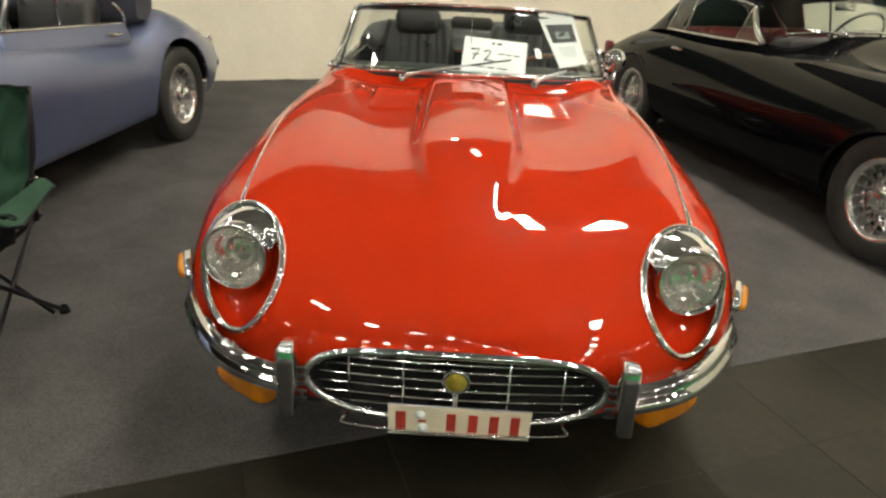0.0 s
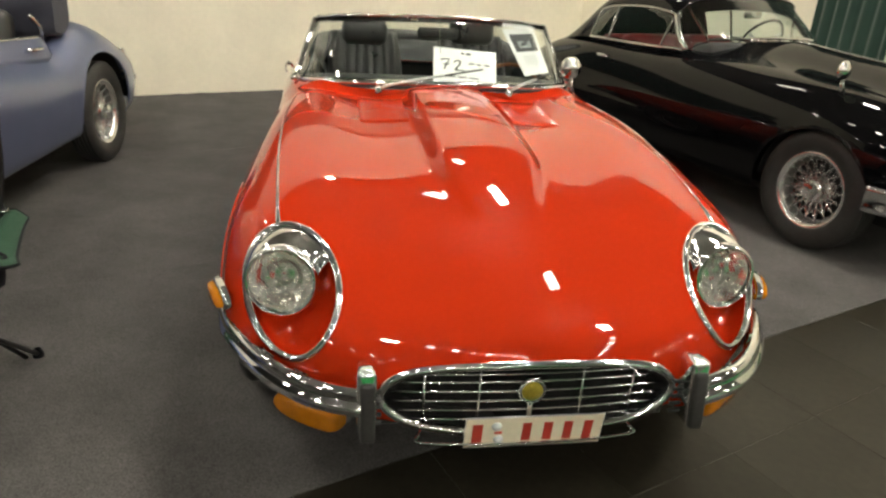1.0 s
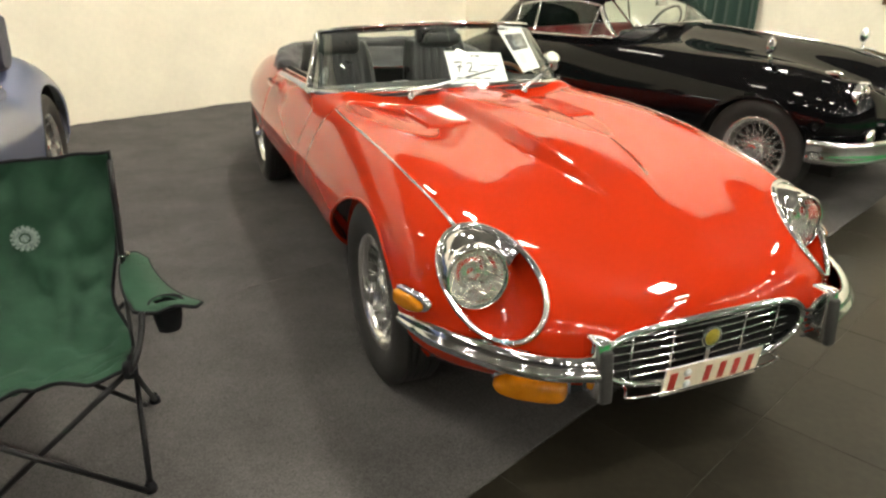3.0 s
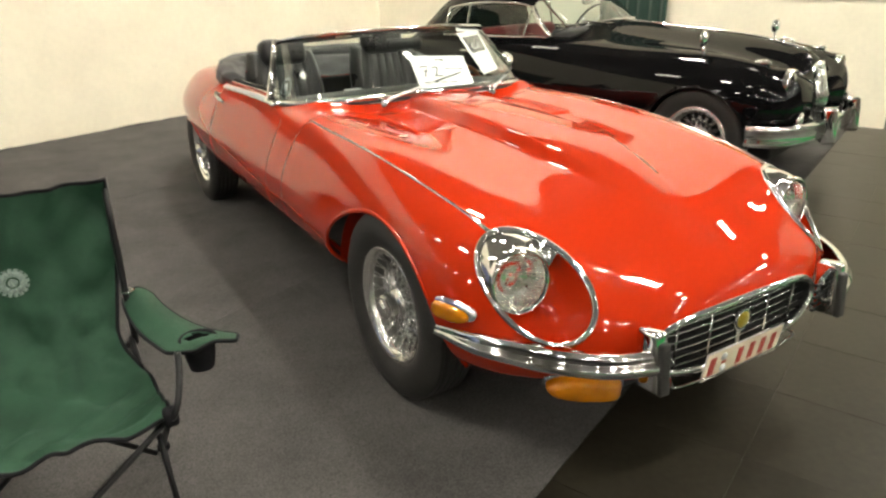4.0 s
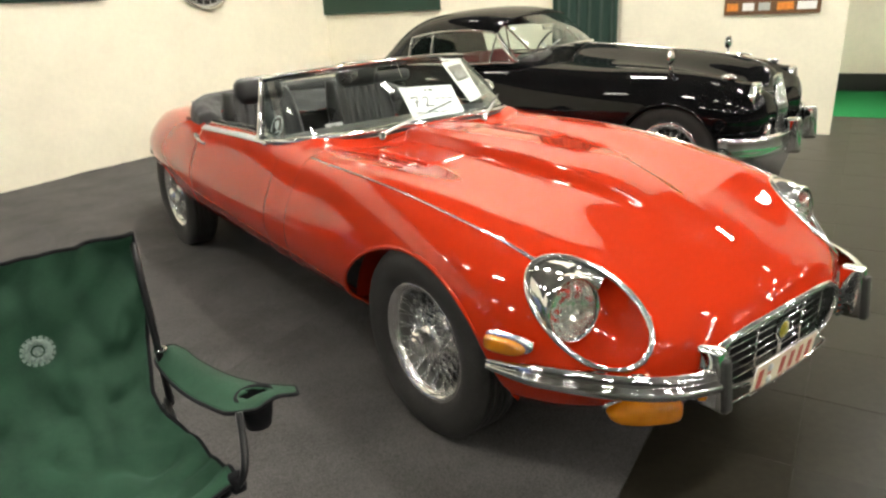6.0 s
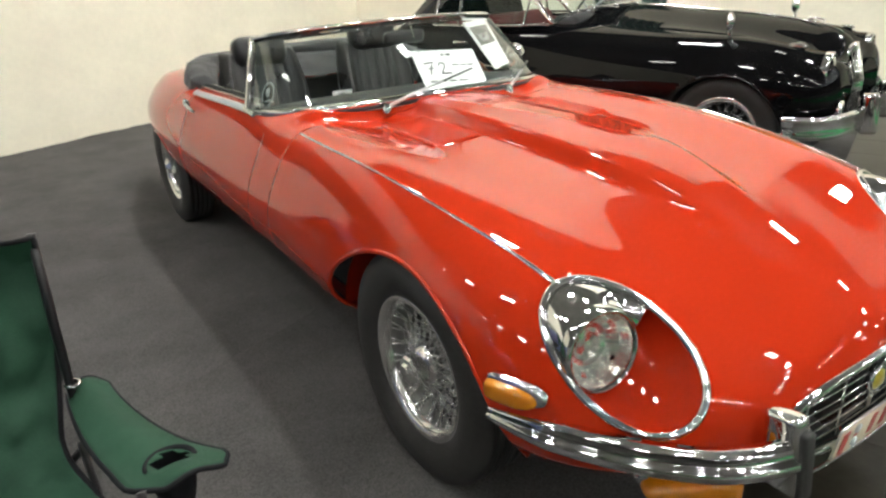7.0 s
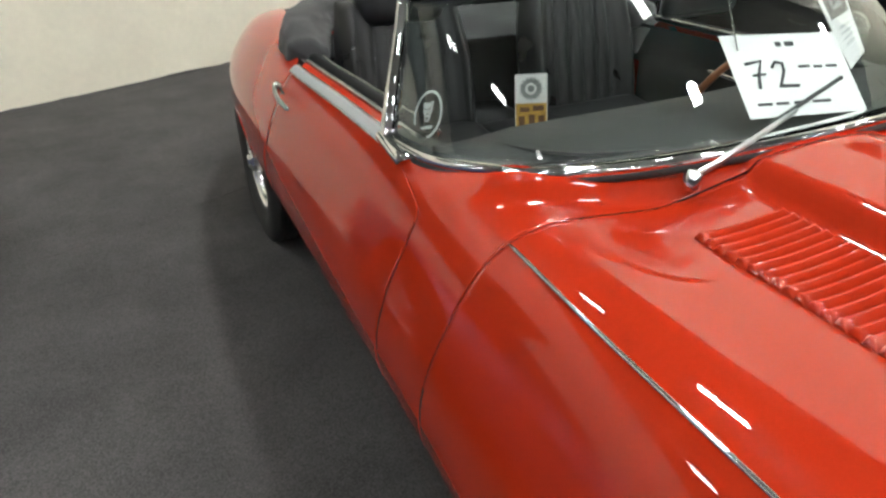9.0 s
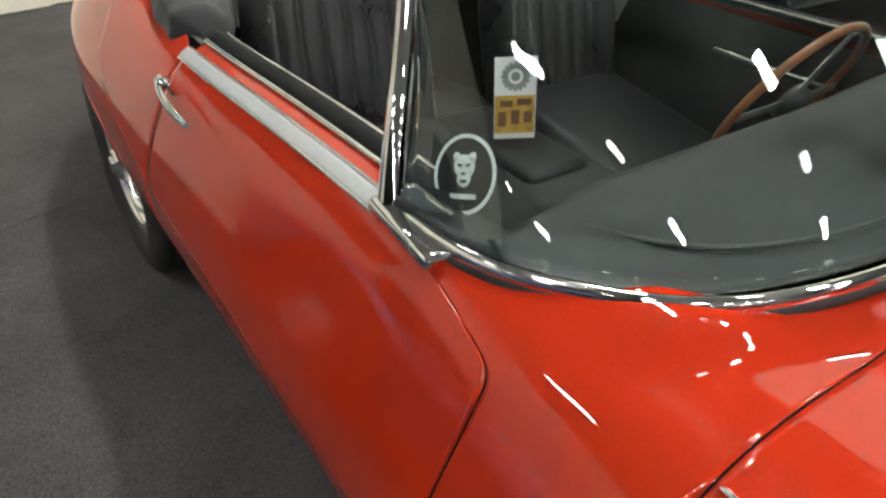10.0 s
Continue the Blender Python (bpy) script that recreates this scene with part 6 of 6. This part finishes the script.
part("printed_emblem", moved(lathe([(0.001, 0.016), (-0.0015, 0.018), (-0.0015, 0.030), (0.001, 0.032)], 32, "Y"), pose(-1.802, lc[1] - 0.015, lc[2], -8, 0, 0)), EMBLEM_PRINT, seat_cloth)
teeth = [moved(box((0.010, 0.0015, 0.008), (0, 0, 0.035)), pose(-1.802, lc[1] - 0.0155, lc[2], -8, 0, 0) @ pose(0, 0, 0, 0, k * 22.5, 0)) for k in range(16)]
part("emblem_edge", join(moved(lathe([(0.0, 0.0), (-0.0015, 0.011), (0.0, 0.012)], 20, "Y"), pose(-1.802, lc[1] - 0.0155, lc[2], -8, 0, 0)), *teeth), EMBLEM_PRINT, seat_cloth, smooth=False)
for x, o in ((XR, 1), (XL, -1)):
    part("back_post", tube([(x, 0.16, 0.868), (x - 0.004 * o, 0.135, 0.74), (x - 0.010 * o, 0.085, 0.56), (x - 0.01 * o, 0.07, 0.40)], 0.0095, 8), STEEL, chair)
    part("leg", tube([(x, -0.385, 0.425), (x + 0.005 * o, 0.095, 0.012)], 0.0085, 8), STEEL, chair)
    part("leg", tube([(x - 0.02 * o, 0.075, 0.42), (x - 0.012 * o, -0.353, 0.012)], 0.0085, 8), STEEL, chair)
    part("front_post", tube(curve([(x, -0.40, 0.42), (x + 0.016 * o, -0.405, 0.455), (x + 0.036 * o, -0.365, 0.50), (x + 0.046 * o, -0.335, 0.552)], 12), 0.0085, 8), STEEL, chair)
    for y in (0.095, -0.353):
        part("foot", moved(lathe([(0.0, 0.0), (0.0, 0.019), (0.012, 0.018), (0.03, 0.011)], 16, "Z"), pose(x + (0.005 if y > 0 else -0.012) * o, y, 0.003)), FABRIC_EDGE, chair)
    part("corner_joint", box((0.035, 0.035, 0.045), (x, -0.392, 0.425), 0.01), FABRIC_EDGE, chair)
    arm = []
    for t in np.linspace(0, 1, 26):
        c = np.array((x + o * (0.02 + 0.11 * t ** 1.6), 0.10 - 0.45 * t, 0.551 - 0.02 * math.sin(math.pi * t) - 0.004 + 0.010 * t ** 3))
        wd = np.interp(t, [0, 0.15, 0.7, 0.9, 1], [0.040, 0.046, 0.070, 0.085, 0.050])
        arm.append([tuple(c + np.array((wd * s, 0.0, -0.018 * s * s * (1 - t) + 0.006 * math.cos(3 * s)))) for s in np.linspace(-1, 1, 13)])
    arm = np.array(arm)

    def cup(v, x=x, o=o):
        return ((v[:, 0] - (x + o * 0.105)) / 0.040) ** 2 + ((v[:, 1] + 0.275) / 0.040) ** 2 < 1

    a = part("armrest", drop_faces(grid(arm), cup, lambda v: v), FABRIC, chair, "green canvas armrest with a cup holder")
    thick(a, 0.003)
    ed = [tuple(q) for q in arm[:, 0]] + [tuple(q) for q in arm[-1, 1:]] + [tuple(q) for q in arm[-2::-1, -1]] + [tuple(q) for q in arm[0, -2:0:-1]]
    part("armrest_piping", tube(ed, 0.005, 6, True), FABRIC_EDGE, a)
    part("cup_rim", tube([(x + o * 0.105 + 0.042 * math.cos(w), -0.275 + 0.042 * math.sin(w), 0.542) for w in np.linspace(0, 2 * math.pi, 33)[:-1]], 0.006, 6, True), FABRIC_EDGE, a)
    part("cup_net", moved(lathe([(0.0, 0.040), (-0.04, 0.037), (-0.075, 0.030), (-0.085, 0.0)], 20, "Z"), pose(x + o * 0.105, -0.275, 0.539)), FABRIC_EDGE, a, "black mesh cup holder")
    part("eyelet", moved(tube([(0.013 * math.cos(w), 0.013 * math.sin(w), 0) for w in np.linspace(0, 2 * math.pi, 25)[:-1]], 0.004, 6, True), pose(x - 0.004 * o, 0.085, 0.556)), CHROME, a)
for y0 in (-0.385, 0.08):
    part("leg", tube([(XR, y0, 0.42), (XL + 0.02, y0 + (0.03 if y0 < 0 else 0), 0.012)], 0.0085, 8), STEEL, chair)
    part("leg", tube([(XL, y0 - 0.012, 0.42), (XR - 0.02, y0 + (0.02 if y0 < 0 else -0.012), 0.012)], 0.0085, 8), STEEL, chair)

# ---- a scooter on the next stand ----
SC = STAND @ pose(5.75, -7.95, 0.002, 0, 0, 20)
scoot = thing("scooter", "dull silver motor scooter parked on the green carpet", "scooter", SC)
sw_t = part("front_wheel", moved(lathe([(-0.04, 0.13), (-0.05, 0.17), (-0.03, 0.215), (0.03, 0.215), (0.05, 0.17), (0.04, 0.13)], 36), pose(0, 0, 0.215)), RUBBER, scoot)
part("rim", moved(lathe([(-0.03, 0.0), (-0.035, 0.06), (-0.03, 0.135), (0.03, 0.135), (0.035, 0.06), (0.03, 0.0)], 30), pose(0, 0, 0.215)), SATIN, sw_t)
a = np.linspace(-0.5, math.pi * 0.9, 24)
part("mudguard", grid(np.array([[(x, 0.27 * math.cos(t), 0.215 + 0.27 * math.sin(t) - 2.2 * x * x) for t in a] for x in np.linspace(-0.09, 0.09, 9)])), SATIN, scoot, "rounded silver mudguard")
part("leg_shield", grid(np.array([[(x, 0.22 + 0.2 * (z - 0.2) * 0.5 + 0.8 * x * x, z) for x in np.linspace(-0.20, 0.20, 13)] for z in np.linspace(0.15, 0.85, 12)])), SATIN, scoot)
part("steering_head", tube([(0, 0.08, 0.40), (0, 0.24, 0.98)], 0.03, 10), SATIN, scoot)
part("handlebar", tube(curve([(-0.32, 0.34, 0.98), (-0.12, 0.25, 1.0), (0.12, 0.25, 1.0), (0.32, 0.34, 0.98)], 16), 0.016, 8), TRIM, scoot)
part("head_lamp", moved(lathe([(0.06, 0.0), (0.04, 0.06), (-0.02, 0.075), (-0.03, 0.06), (-0.035, 0.0)], 24, "Y"), pose(0, 0.18, 0.98)), CHROME, scoot)
part("body_cowl", moved(box((0.40, 0.75, 0.42), (0, 0, 0), 0.15, 5), pose(0, 1.0, 0.45)), SATIN, scoot)
part("saddle", moved(box((0.26, 0.62, 0.10), (0, 0, 0), 0.045, 4), pose(0, 0.98, 0.74)), LEATHER, scoot)
part("foot_board", box((0.36, 0.45, 0.05), (0, 0.48, 0.17), 0.02), SATIN, scoot)
part("rear_wheel", moved(lathe([(-0.04, 0.10), (-0.05, 0.17), (-0.03, 0.215), (0.03, 0.215), (0.05, 0.17), (0.04, 0.10)], 36), pose(0, 1.22, 0.215)), RUBBER, scoot)

# ---- floor tiles of the bare strip before the carpet ----
floor_top = tagged(new("tile_floor"), "dark glossy floor tiles between stand and aisle", "floor", "", "structure")
floor_top.matrix_basis = STAND
ts = 0.425
tile_mesh = mesh_of("tile", *box((ts - 0.0012, ts - 0.0012, 0.004), (0, 0, 0), 0.0010, 1), TILE, False)
for ix in range(-12, 10):
    for iy in range(5):
        o = part("tile", tile_mesh, TILE, floor_top)
        o.matrix_basis = pose(ts * (ix + 0.5), -5.802 - ts * (iy + 0.5), -0.001 + random.uniform(-0.0004, 0.0004), random.uniform(-0.05, 0.05), random.uniform(-0.05, 0.05), 0)
for ix in range(3):
    for iy in range(14):
        if 2.95 + ts * (ix + 0.5) < 3.92:
            o = part("tile", tile_mesh, TILE, floor_top)
            o.matrix_basis = pose(2.955 + ts * (ix + 0.5), -5.795 + ts * (iy + 0.5), -0.001 + random.uniform(-0.0004, 0.0004))
